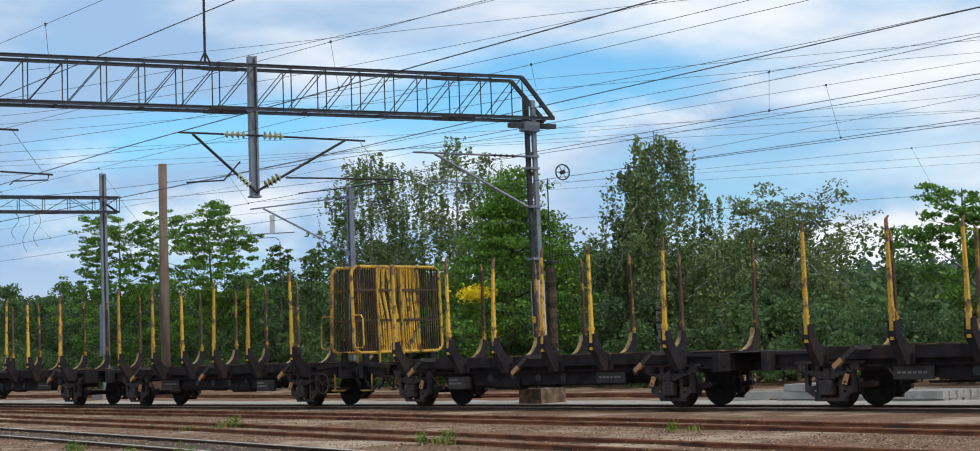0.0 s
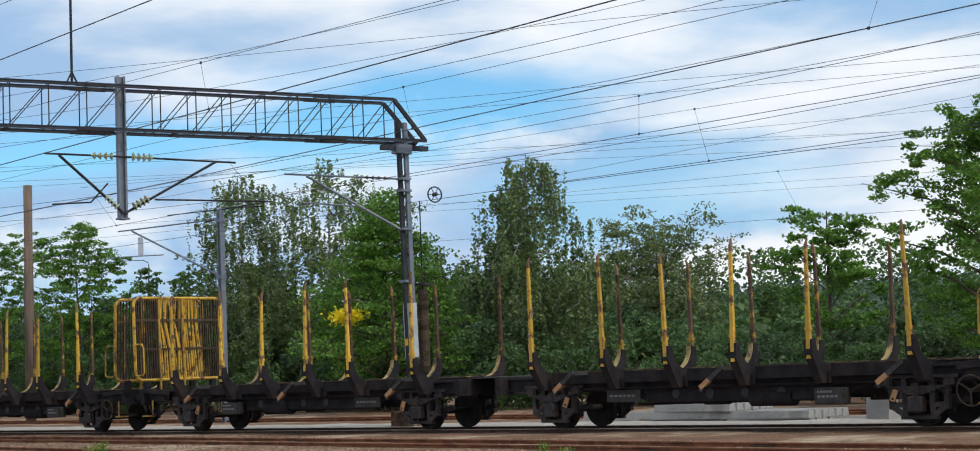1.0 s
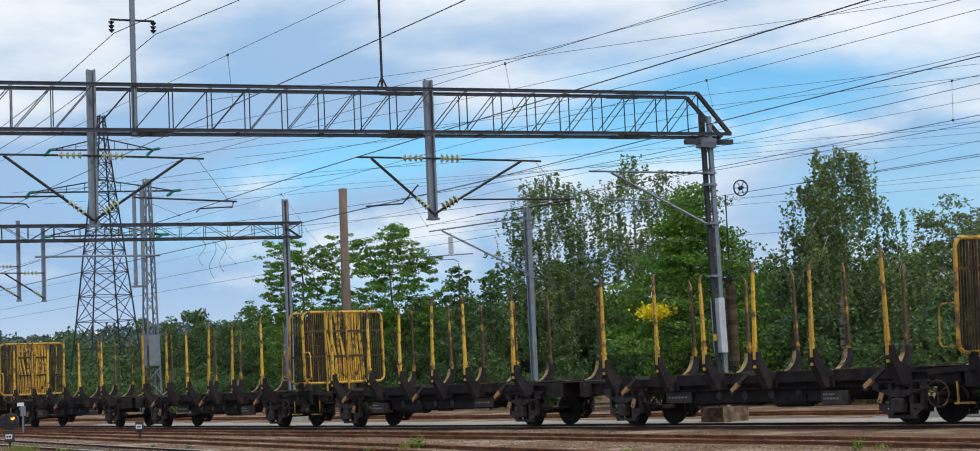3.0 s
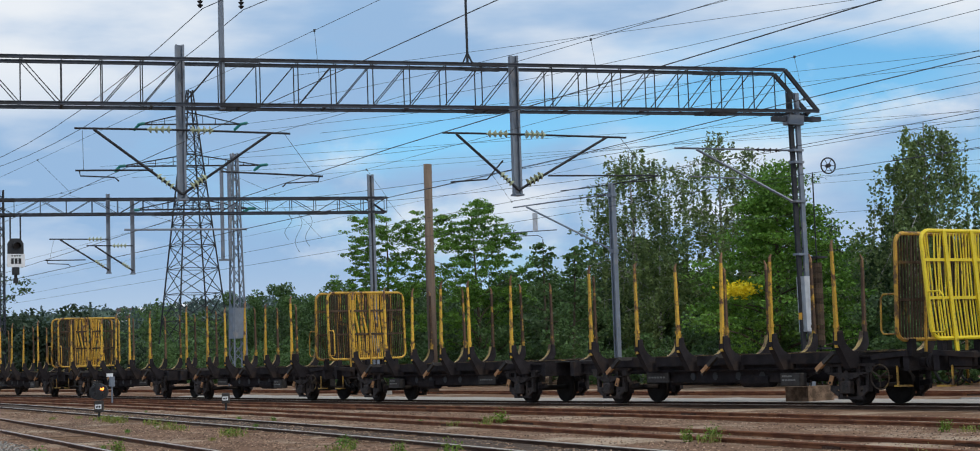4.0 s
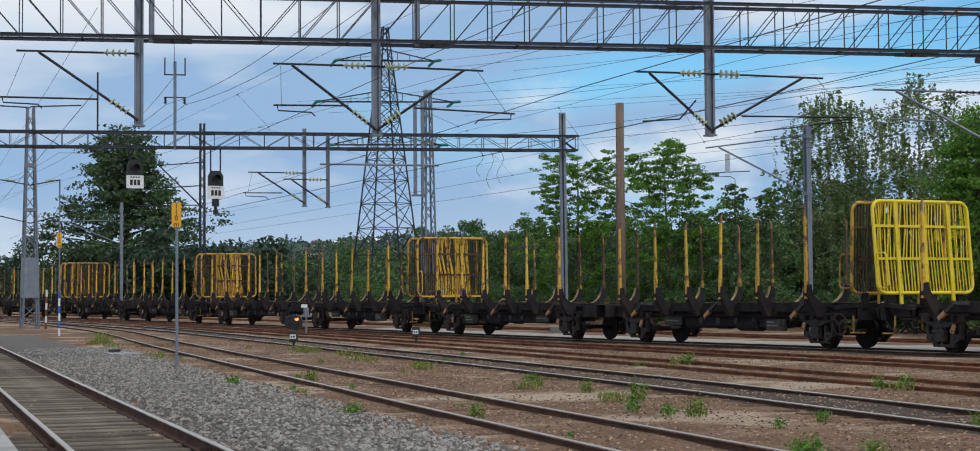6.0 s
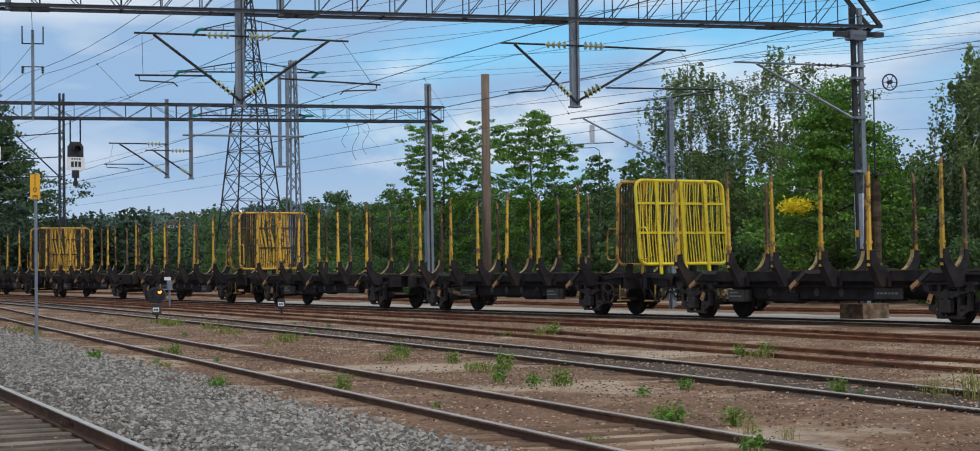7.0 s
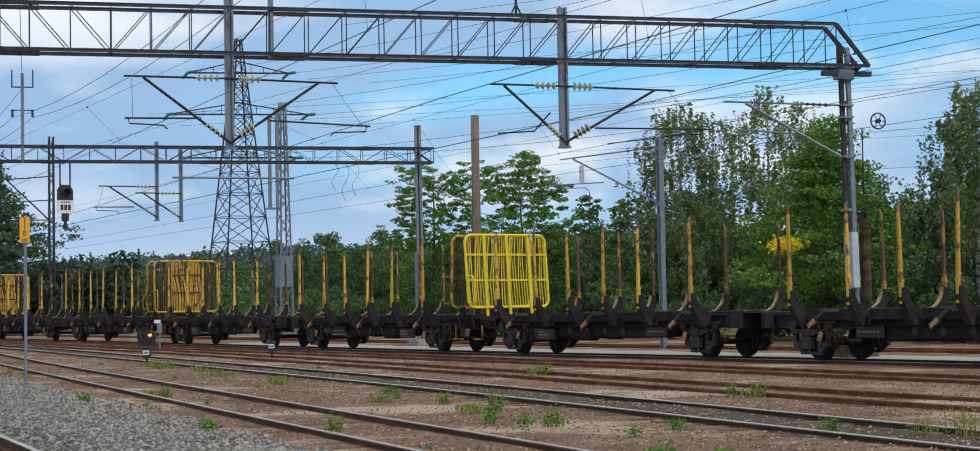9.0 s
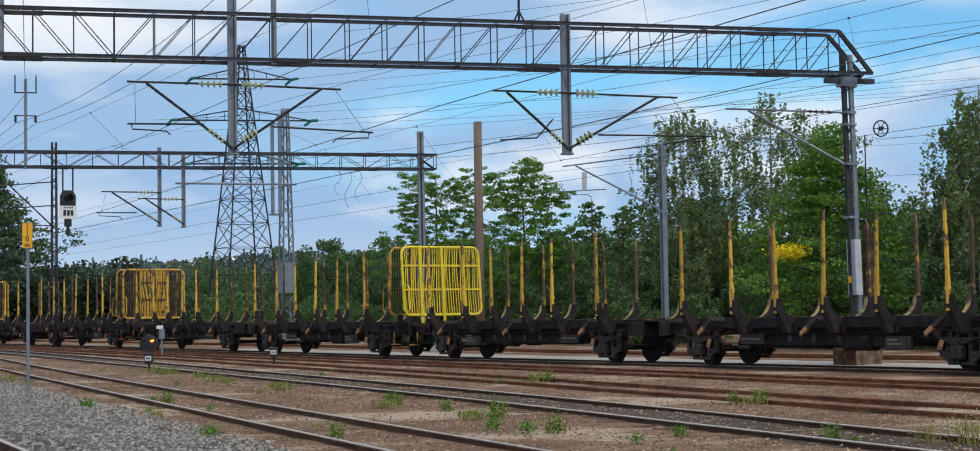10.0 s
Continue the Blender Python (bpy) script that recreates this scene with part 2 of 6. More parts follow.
M_GREYBOX = mat("grey_dirty_plate", (0.062, 0.056, 0.052), 0.7, dark=0.6, light=1.4, scale=5, fine=50, bump=0.15)
M_WHITE = mat("white_enamel", (0.78, 0.79, 0.8), 0.5, dark=0.85, light=1.1, scale=4, fine=50, bump=0.05)
M_BLACK = mat("black_paint", (0.02, 0.02, 0.022), 0.5, dark=0.7, light=1.5, scale=4, fine=50, bump=0.1)
M_SIGN = mat("amber_sign_plate", (0.85, 0.42, 0.02), 0.45, dark=0.9, light=1.1, scale=4, fine=50, bump=0.05)
M_BLUE = mat("blue_band_paint", (0.03, 0.13, 0.5), 0.5, dark=0.8, light=1.1, scale=4, fine=50, bump=0.05)
M_GLASSINS = mat("pale_green_insulator", (0.42, 0.46, 0.3), 0.2, dark=0.8, light=1.1, scale=6, fine=50, bump=0.0)
M_TEAL = mat("teal_insulator", (0.03, 0.22, 0.2), 0.3, dark=0.8, light=1.2, scale=6, fine=50, bump=0.0)
M_WOOD = mat("grey_creosote_pole", (0.2, 0.15, 0.115), 0.9, dark=0.6, light=1.3, scale=2, fine=30, bump=0.4, stretch=(4, 4, 0.5), stain=(0.3, 0.12, 0.05), amount=0.1)
M_BARK = mat("brown_bark", (0.1, 0.078, 0.058), 0.95, dark=0.5, light=1.5, scale=4, fine=30, bump=0.6, stretch=(2, 2, 0.6))
M_BIRCHBARK = mat("birch_bark", (0.42, 0.4, 0.37), 0.85, dark=0.7, light=1.2, scale=3, fine=20, bump=0.3, stretch=(1, 1, 4), stain=(0.06, 0.05, 0.045), amount=0.45, stain_scale=2.5)
M_WIRE = mat("weathered_copper_wire", (0.07, 0.075, 0.08), 0.6, metal=0.3, dark=0.8, light=1.2, scale=4, fine=50, bump=0.0)
M_FAINT = mat("faded_lettering", (0.24, 0.23, 0.21), 0.7, dark=0.6, light=1.3, scale=8, fine=60, bump=0.0)
M_LAMP = glow("amber_signal_lens", (1.0, 0.28, 0.04), 2.6)
L_BIRCH = leafy("birch_leaves", (0.15, 0.225, 0.095), 0.55)
L_MAPLE = leafy("maple_leaves", (0.11, 0.24, 0.045), 0.65)
L_DARK = leafy("dark_leaves", (0.072, 0.128, 0.066), 0.6)
L_MID = leafy("mid_green_leaves", (0.082, 0.158, 0.064), 0.65)
L_SPARSE = leafy("dull_green_leaves", (0.155, 0.215, 0.095), 0.5)
L_YELLOW = leafy("autumn_yellow_leaves", (0.82, 0.68, 0.03), 0.12)
L_WEED = leafy("weed_leaves", (0.15, 0.24, 0.045), 0.5)
L_STRAW = leafy("dry_grass_blades", (0.28, 0.27, 0.09), 0.4)
L_FAR = leafy("far_wood_leaves", (0.04, 0.07, 0.045), 0.5)
# distance haze is painted in: leaf green shifted to a pale blue-green
L_HAZE = leafy("haze_tinted_far_leaves", (0.1, 0.15, 0.145), 0.35)

# ---------- mesh helpers ----------
def box(bm, x0, x1, y0, y1, z0, z1):
    v = [bm.verts.new(p) for p in ((x0, y0, z0), (x1, y0, z0), (x1, y1, z0), (x0, y1, z0), (x0, y0, z1), (x1, y0, z1), (x1, y1, z1), (x0, y1, z1))]
    for f in ((3, 2, 1, 0), (4, 5, 6, 7), (0, 1, 5, 4), (1, 2, 6, 5), (2, 3, 7, 6), (3, 0, 4, 7)):
        bm.faces.new([v[i] for i in f])


def axes(a, b):
    d = (Vector(b) - Vector(a)).normalized()
    side = d.cross(Vector((0, 0, 1)))
    side = Vector((1, 0, 0)) if side.length < 1e-4 else side.normalized()
    return d, side, side.cross(d)


def bar(bm, a, b, w, h):
    """A box-section bar from a to b, w wide and h deep."""
    _, s, u = axes(a, b)
    ring = []
    for p in (Vector(a), Vector(b)):
        ring.append([bm.verts.new(p + s * i * w / 2 + u * j * h / 2) for i, j in ((-1, -1), (1, -1), (1, 1), (-1, 1))])
    for i in range(4):
        bm.faces.new((ring[0][i], ring[0][(i + 1) % 4], ring[1][(i + 1) % 4], ring[1][i]))
    bm.faces.new(ring[0][::-1])
    bm.faces.new(ring[1])


def tube(bm, pts, r, n=6, r1=None, cap=True):
    """A round tube along pts; r1: radius at its end."""
    pts = [Vector(p) for p in pts]
    rings = []
    for i, p in enumerate(pts):
        a, b = pts[max(i - 1, 0)], pts[min(i + 1, len(pts) - 1)]
        _, s, u = axes(a, b)
        if rings and s.dot(last_s) < 0:
            s, u = -s, -u
        last_s = s
        rr = r if r1 is None else r + (r1 - r) * i / (len(pts) - 1)
        rings.append([bm.verts.new(p + (s * math.cos(k * math.tau / n) + u * math.sin(k * math.tau / n)) * rr) for k in range(n)])
    for q0, q1 in zip(rings, rings[1:]):
        for k in range(n):
            bm.faces.new((q0[k], q0[(k + 1) % n], q1[(k + 1) % n], q1[k]))
    if cap:
        bm.faces.new(rings[0][::-1])
        bm.faces.new(rings[-1])


def prism(bm, outline, x0, x1):
    """An outline in the (y, z) plane, drawn out from x0 to x1."""
    a = [bm.verts.new((x0, y, z)) for y, z in outline]
    b = [bm.verts.new((x1, y, z)) for y, z in outline]
    bm.faces.new(a[::-1])
    bm.faces.new(b)
    for i in range(len(a)):
        j = (i + 1) % len(a)
        bm.faces.new((a[i], a[j], b[j], b[i]))


def mesh_of(bm, name, material, smooth=False):
    me = bpy.data.meshes.new(name)
    bmesh.ops.recalc_face_normals(bm, faces=bm.faces)
    bm.to_mesh(me)
    bm.free()
    me.materials.append(material)
    if smooth:
        me.shade_smooth()
    return me


def part(name, bm, material, parent, label="", smooth=False):
    ob = new(name, mesh_of(bm, name, material, smooth))
    ob.parent = parent
    if label:
        ob["label"] = label
    return ob


def make(fn, *args, **kw):
    bm = bmesh.new()
    fn(bm, *args, **kw)
    return bm


def thing(name, at, label, category, group="", kind="", rz=0):
    ob = new(name)
    ob.matrix_world = pose(*at, 0, 0, rz)
    ob.empty_display_size = 0.3
    return tagged(ob, label, category, group, kind)


def solid(name, bm, material, label, category="", group="", kind="", smooth=False):
    return tagged(new(name, mesh_of(bm, name, material, smooth)), label, category, group, kind)


def rise(x):
    """Height of the rails: level near by, a slight climb further out."""
    d = max(0.0, min(-x, 240.0) - 48.0)
    return 0.0048 * d * d / (d + 12.0)


def curve_y(pts, x):
    """A smooth line through plan points (x falling)."""
    xs = [p[0] for p in pts][::-1]
    ys = [p[1] for p in pts][::-1]
    x = max(min(x, xs[-1]), xs[0])
    i = max(0, min(len(xs) - 2, int(np.searchsorted(xs, x)) - 1))
    def slope(k):
        a, b = max(k - 1, 0), min(k + 1, len(xs) - 1)
        return (ys[b] - ys[a]) / (xs[b] - xs[a])
    d = xs[i + 1] - xs[i]
    t = (x - xs[i]) / d
    return ((1 + 2 * t) * (1 - t) ** 2 * ys[i] + t * (1 - t) ** 2 * d * slope(i)
            + t * t * (3 - 2 * t) * ys[i + 1] + t * t * (t - 1) * d * slope(i + 1))


TRAIN_LINE = [(90, 32.2), (40, 31.8), (0, 31.35), (-20, 31.1), (-35, 31.0), (-50, 30.6), (-65, 30.15), (-85, 29.5), (-105, 28.5), (-130, 26.6), (-170, 21.6), (-230, 9.8)]
TRACKS = {
    "platform_track": [(60, -4.3), (20, 0.16), (0, 2.4), (-30, 5.76), (-60, 9.1), (-100, 12.6), (-140, 13.5), (-230, 2.0)],
    "siding_near": [(60, -1.7), (20, 4.1), (0, 7.0), (-30, 11.4), (-60, 15.8), (-85, 19.2), (-120, 20.6), (-170, 17.0), (-230, 6.0)],
    "siding_shiny": [(60, 0.5), (20, 8.5), (0, 11.8), (-13.7, 14.05), (-28, 16.35), (-42.7, 18.3), (-57.7, 20.0), (-84.6, 22.1), (-120, 22.2), (-170, 18.0), (-230, 7.0)],
    "siding_rusty": [(60, 8.4), (20, 14.2), (0, 16.8), (-17.5, 18.9), (-25, 19.8), (-34.5, 21.1), (-57, 23.5), (-85, 24.6), (-120, 23.8), (-170, 19.6), (-230, 8.0)],
    "siding_middle": [(60, 14.0), (20, 20.2), (0, 22.6), (-16, 24.1), (-28, 25.3), (-50, 26.7), (-85, 26.9), (-120, 25.2), (-170, 20.6), (-230, 8.9)],
    "train_track": TRAIN_LINE,
    "back_track": [(60, 44.0), (0, 40.5), (-40, 39.0), (-80, 38.0), (-120, 34.5), (-170, 27.0), (-230, 13.0)],
}


def ground_z(x, y):
    base = rise(x) - 0.088
    near = min(abs(y - curve_y(p, x)) for p in TRACKS.values())
    lump = 0.03 * noise.noise((x * 0.35, y * 0.35, 0)) + 0.012 * noise.noise((x * 1.7, y * 1.7, 3))
    swell = 0.03 * min(1.0, max(0.0, near - 1.2) / 1.2)
    bed = 0.086 * max(0.0, 1.0 - max(0.0, abs(y - curve_y(TRACKS["platform_track"], x)) - 1.05) / 0.35) if -100 < x < 10 else 0.0
    return base + lump * (1 - 0.6 * (bed > 0)) + swell - bed

# ---------- ground ----------
def build_ground():
    xs = [900, 400, 200, 120, 60] + [30 - 1.0 * i for i in range(111)] + [-84, -90, -100, -115, -130, -150, -175, -200, -240, -320, -500, -900, -1600]
    ys = [-900, -300, -100, -40, -15] + [-6 + 0.8 * i for i in range(68)] + [52, 60, 75, 100, 150, 250, 450, 900, 1600]
    bm = bmesh.new()
    rows = [[bm.verts.new((x, y, ground_z(x, y) if -250 < x < 60 and -30 < y < 60 else rise(x) - 0.25)) for y in ys] for x in xs]
    for a, b in zip(rows, rows[1:]):
        for i in range(len(ys) - 1):
            bm.faces.new((a[i], b[i], b[i + 1], a[i + 1]))
    return solid("ground", bm, M_GROUND, "brown gravelly soil between the railway tracks", kind="structure", smooth=True)


build_ground()


def strip(name, edge_a, edge_b, x0, x1, step, dz, material, label):
    """A raised bed between two plan lines."""
    bm = bmesh.new()
    n = 7
    rows = []
    x = x0
    while x >= x1:
        ya, yb = edge_a(x), edge_b(x)
        row = []
        for k in range(n):
            f = k / (n - 1)
            y = ya + (yb - ya) * f
            edge = min(f, 1 - f) * 2
            wob = 0.25 * noise.noise((x * 0.6, k * 3.1, 7)) if 0 < k < n - 1 else 0.5 * noise.noise((x * 0.5, k, 9))
            row.append(bm.verts.new((x, y + wob, ground_z(x, y) + dz * min(1, edge * 2.2) - 0.03 * (edge == 0) + 0.02 * noise.noise((x * 2, y * 2, 1)))))
        rows.append(row)
        x -= step
    for a, b in zip(rows, rows[1:]):
        for i in range(n - 1):
            bm.faces.new((a[i], b[i], b[i + 1], a[i + 1]))
    return solid(name, bm, material, label, kind="structure", smooth=True)


PLAT = lambda x: curve_y(TRACKS["platform_track"], x)
NEAR = lambda x: curve_y(TRACKS["siding_near"], x)
strip("ballast_bed", lambda x: PLAT(x) + 0.95, lambda x: PLAT(x) + (NEAR(x) - PLAT(x)) * (0.6 if x > -45 else max(0.42, 0.6 + (x + 45) * 0.004)), 10, -76, 0.8, 0.07, M_GRAVEL, "grey crushed stone ballast beside the platform track")


strip("track_bed", lambda x: PLAT(x) - 1.3, lambda x: PLAT(x) + 1.3, 10, -90, 0.8, 0.012, M_DARKBED, "oily dark ballast between the rails of the platform track")
SHINY = lambda x: curve_y(TRACKS["siding_shiny"], x)
TRAINROAD = lambda x: curve_y(TRACKS["train_track"], x)
strip("track_bed", lambda x: SHINY(x) - 1.05, lambda x: SHINY(x) + 1.0, 10, -90, 0.8, 0.02, M_DARKBED, "oily dark ballast between the polished rails")
strip("track_bed", lambda x: TRAINROAD(x) - 1.15, lambda x: TRAINROAD(x) + 1.15, 10, -90, 0.8, 0.02, M_DARKBED, "oily dark ballast under the timber train")
strip("ballast_bed", lambda x: TRAINROAD(x) + 1.5, lambda x: TRAINROAD(x) + 4.6, 0, -80, 0.8, 0.02, M_PATH, "pale grey gravel path behind the timber train")


def stones(name, count, place, size, material, label, seed):
    rng = np.random.default_rng(seed)
    base = np.array([(1, 0, 0), (-0.5, 0.87, 0), (-0.5, -0.87, 0), (-0.3, -0.2, 0.62), (0.45, 0.4, 0.6)])
    tri = np.array([(0, 4, 3), (4, 1, 3), (1, 2, 3), (2, 0, 3), (0, 1, 4), (0, 2, 1)])
    pts = place(rng, count)
    verts, faces = [], []
    for i, (x, y, z) in enumerate(pts):
        s = size * rng.uniform(0.5, 1.5)
        a = rng.uniform(0, math.tau)
        ca, sa = math.cos(a), math.sin(a)
        b = base * rng.uniform(0.65, 1.25, (5, 3)) * s
        rx, ry = b[:, 0] * ca - b[:, 1] * sa, b[:, 0] * sa + b[:, 1] * ca
        verts.append(np.stack([rx + x, ry + y, b[:, 2] + z - 0.1 * s], 1))
        faces.append(tri + 5 * i)
    me = bpy.data.meshes.new(name)
    me.from_pydata(np.concatenate(verts).tolist(), [], np.concatenate(faces).tolist())
    me.materials.append(material)
    return tagged(new(name, me), label, kind="stuff")


def near_ballast(rng, n):
    out = []
    while len(out) < n:
        x = -9 - 46 * rng.random() ** 1.25
        f = rng.random()
        y = PLAT(x) + 0.85 + f * (NEAR(x) - PLAT(x) - 0.9) * (0.66 - 0.1 * rng.random())
        out.append((x, y, ground_z(x, y) + 0.07))
    return out


def four_foot(rng, n):
    return [(x, y, ground_z(x, y) + 0.0) for x, y in ((x, PLAT(x) + rng.uniform(-1.5, 0.6)) for x in (-9 - 45 * rng.random(n) ** 1.2))]


def brown_scatter(rng, n):
    out = []
    while len(out) < n:
        x = -5 - 60 * rng.random() ** 1.2
        y = NEAR(x) - 2.0 + rng.random() * 18.5
        if min(abs(abs(y - curve_y(p, x)) - 0.75) for p in TRACKS.values()) > 0.12:
            out.append((x, y, ground_z(x, y) + (0.022 if abs(y - SHINY(x)) < 1.0 else 0.0)))
    return out


stones("ballast_stones", 24000, near_ballast, 0.034, M_STONE, "loose grey ballast stones beside the platform track", 3)
stones("track_stones", 1500, four_foot, 0.028, M_BROWNSTONE, "small stones between the sleepers of the platform track", 4)
stones("soil_stones", 60000, brown_scatter, 0.019, M_BROWNSTONE, "reddish brown gravel stones between the sidings", 5)


def rail_mesh(bm_side, bm_top, line, off, x0, x1):
    prof = [(-0.07, -0.15), (0.07, -0.15), (0.07, -0.13), (0.012, -0.115), (0.012, -0.04), (0.036, -0.03), (0.036, -0.006), (-0.036, -0.006), (-0.036, -0.03), (-0.012, -0.04), (-0.012, -0.115), (-0.07, -0.13)]
    rows, tops = [], []
    x = x0
    while x >= x1:
        dy = (curve_y(line, x - 0.3) - curve_y(line, x + 0.3)) / -0.6
        ln = math.hypot(1, dy)
        nx, ny = -dy / ln, 1 / ln
        cy, z = curve_y(line, x), rise(x)
        rows.append([bm_side.verts.new((x + nx * (off + p), cy + ny * (off + p), z + q)) for p, q in prof])
        tops.append([bm_top.verts.new((x + nx * (off + p), cy + ny * (off + p), z + q)) for p, q in ((-0.037, -0.012), (-0.03, 0.0), (0.03, 0.0), (0.037, -0.012))])
        x -= 1.5
    for a, b in zip(rows, rows[1:]):
        for i in range(len(prof)):
            j = (i + 1) % len(prof)
            bm_side.faces.new((a[i], a[j], b[j], b[i]))
    for a, b in zip(tops, tops[1:]):
        for i in range(3):
            bm_top.faces.new((a[i], a[i + 1], b[i + 1], b[i]))


def sleeper_mesh(name, material, w, l, h):
    bm = bmesh.new()
    box(bm, -w / 2, w / 2, -l / 2, l / 2, -h, 0)
    bmesh.ops.bevel(bm, geom=[e for e in bm.edges], offset=0.018, segments=1, affect="EDGES")
    return mesh_of(bm, name, material)


SL_PLAT, SL_OLD = sleeper_mesh("sleeper", M_SLEEPER, 0.17, 2.5, 0.16), sleeper_mesh("sleeper", M_OLDSLEEPER, 0.24, 2.4, 0.14)


def fishplates(bm, line, x, off):
    y, z = curve_y(line, x) + off, rise(x)
    for s in (-1, 1):
        box(bm, x - 0.3, x + 0.3, y + s * 0.02 - 0.012, y + s * 0.02 + 0.012, z - 0.115, z - 0.045)
        for k in (-0.2, -0.07, 0.07, 0.2):
            box(bm, x + k - 0.014, x + k + 0.014, y + s * 0.045 - 0.014, y + s * 0.045 + 0.014, z - 0.095, z - 0.065)


def track(name, label, x0, x1, side, top, sleeper, sink, sx0, sx1, shift=0.0, gap=0.62):
    line = TRACKS[name]
    th = tagged(new("track"), label, kind="structure")
    for off in (-0.7525, 0.7525):
        a, b = bmesh.new(), bmesh.new()
        rail_mesh(a, b, line, off, x0, x1)
        rail = part("rail", a, side, th)
        part("railhead", b, top, rail, "worn running surface")
        bm = bmesh.new()
        for k in range(4):
            fishplates(bm, line, -18.3 - 15.0 * k + shift + off, off)
        part("fishplate", bm, M_RAILDARK, rail)
    x = sx0
    rng = random.Random(name)
    while x > sx1:
        sl = new("sleeper", sleeper)
        ang = math.atan2(curve_y(line, x - 0.5) - curve_y(line, x + 0.5), -1.0)
        sl.matrix_world = pose(x, curve_y(line, x) + rng.uniform(-0.03, 0.03), rise(x) - 0.145 - sink + rng.uniform(-0.012, 0.008), 0, 0, math.degrees(ang) + rng.uniform(-0.8, 0.8))
        sl.parent = th
        x -= gap
    return th


track("platform_track", "platform track with rust-sided rails on weathered sleepers", 40, -230, M_RAILBROWN, M_RAILTOP, SL_PLAT, 0.0, -8, -90)
track("siding_near", "rusty siding track with half-buried wooden sleepers", 50, -230, M_RAILBROWN, M_RAILTOPRUST, SL_OLD, -0.06, -4, -80)
track("siding_shiny", "busy track with polished railheads and dark sides", 50, -230, M_RAILDARK, M_RAILTOP, SL_OLD, -0.072, -6, -80)
track("siding_rusty", "rust-red unused siding track", 50, -230, M_RAILRUST, M_RAILRUST, SL_OLD, -0.05, -8, -80)
track("siding_middle", "rust-brown siding track beside the timber train", 50, -230, M_RAILRUST, M_RAILRUST, SL_OLD, -0.05, -10, -80)
track("train_track", "track that carries the timber train", 80, -230, M_RAILDARK, M_RAILTOPRUST, SL_OLD, 0.015, -10, -80)
track("back_track", "rusty track behind the timber train", 60, -230, M_RAILRUST, M_RAILRUST, SL_OLD, 0.02, -20, -60)

# platform edge by the track
bm = bmesh.new()
for i in range(30):
    x0, x1 = 6 - 2.0 * i, 6 - 2.0 * (i + 1) + 0.015
    v = []
    for x in (x0, x1):
        y = PLAT(x) - 1.48
        v.append([bm.verts.new((x, y + dy, z)) for dy, z in ((0, -0.35), (0, 0.28), (-0.02, 0.3), (-3.5, 0.3), (-3.5, -0.35))])
    for k in range(4):
        bm.faces.new((v[0][k], v[1][k], v[1][k + 1], v[0][k + 1]))
    bm.faces.new(v[0])
    bm.faces.new(v[1][::-1])
solid("platform", bm, M_CONCRETE, "low grey concrete platform edge along the track", kind="structure")

# ---------- the timber train ----------
SIDE = 1.7
BASE = 9.82
STAKES = {"a": [-0.07, 2.28, 4.12, 6.0, 7.76, 10.2], "b": [-0.1, 2.12, 3.95, 5.78, 7.7, 10.05]}


def rounded(y0, y1, z0, z1, r, n=5):
    out = []
    for cy, cz, a0 in ((y1 - r, z1 - r, 0), (y0 + r, z1 - r, 90), (y0 + r, z0 + r, 180), (y1 - r, z0 + r, 270)):
        for k in range(n + 1):
            a = radians(a0 + 90 * k / n)
            out.append((cy + r * math.cos(a), cz + r * math.sin(a)))
    return out


def loop_tube(bm, outline, x, r, n=8):
    pts = [Vector((x, y, z)) for y, z in outline]
    c = len(pts)
    rings = []
    for i, p in enumerate(pts):
        d = (pts[(i + 1) % c] - pts[i - 1]).normalized()
        s = Vector((1, 0, 0))
        u = s.cross(d)
        rings.append([bm.verts.new(p + (s * math.cos(k * math.tau / n) + u * math.sin(k * math.tau / n)) * r) for k in range(n)])
    for i in range(c):
        a, b = rings[i], rings[(i + 1) % c]
        for k in range(n):
            bm.faces.new((a[k], a[(k + 1) % n], b[(k + 1) % n], b[k]))


def bolster_outline():
    """The U-shaped cross bearer: a flat beam whose ends curve up into the stakes."""
    out_r, pts = 0.56, []
    zt, zb, hw = 1.32, 0.98, SIDE
    inner = []
    for k in range(9):
        a = radians(90 * k / 8)
        inner.append((hw - 0.11 - out_r + out_r * math.sin(a), zt + out_r - out_r * math.cos(a)))
    pts = [(-y, z) for y, z in inner[::-1]] + inner
    outer = [(hw + 0.03, zt + out_r - 0.02), (hw + 0.05, zt + 0.22), (hw - 0.3, zb - 0.04), (-hw + 0.3, zb - 0.04), (-hw - 0.05, zt + 0.22), (-hw - 0.03, zt + out_r - 0.02)]
    return pts + outer, inner


def taper(bm, rings):
    """A bar of changing section: rings of (x, y, z, half width, half depth)."""
    loops = [[bm.verts.new((x + i * a, y + j * b, z)) for i, j in ((-1, -1), (1, -1), (1, 1), (-1, 1))] for x, y, z, a, b in rings]
    for p, q in zip(loops, loops[1:]):
        for k in range(4):
            bm.faces.new((p[k], p[(k + 1) % 4], q[(k + 1) % 4], q[k]))
    bm.faces.new(loops[0][::-1])
    bm.faces.new(loops[-1])


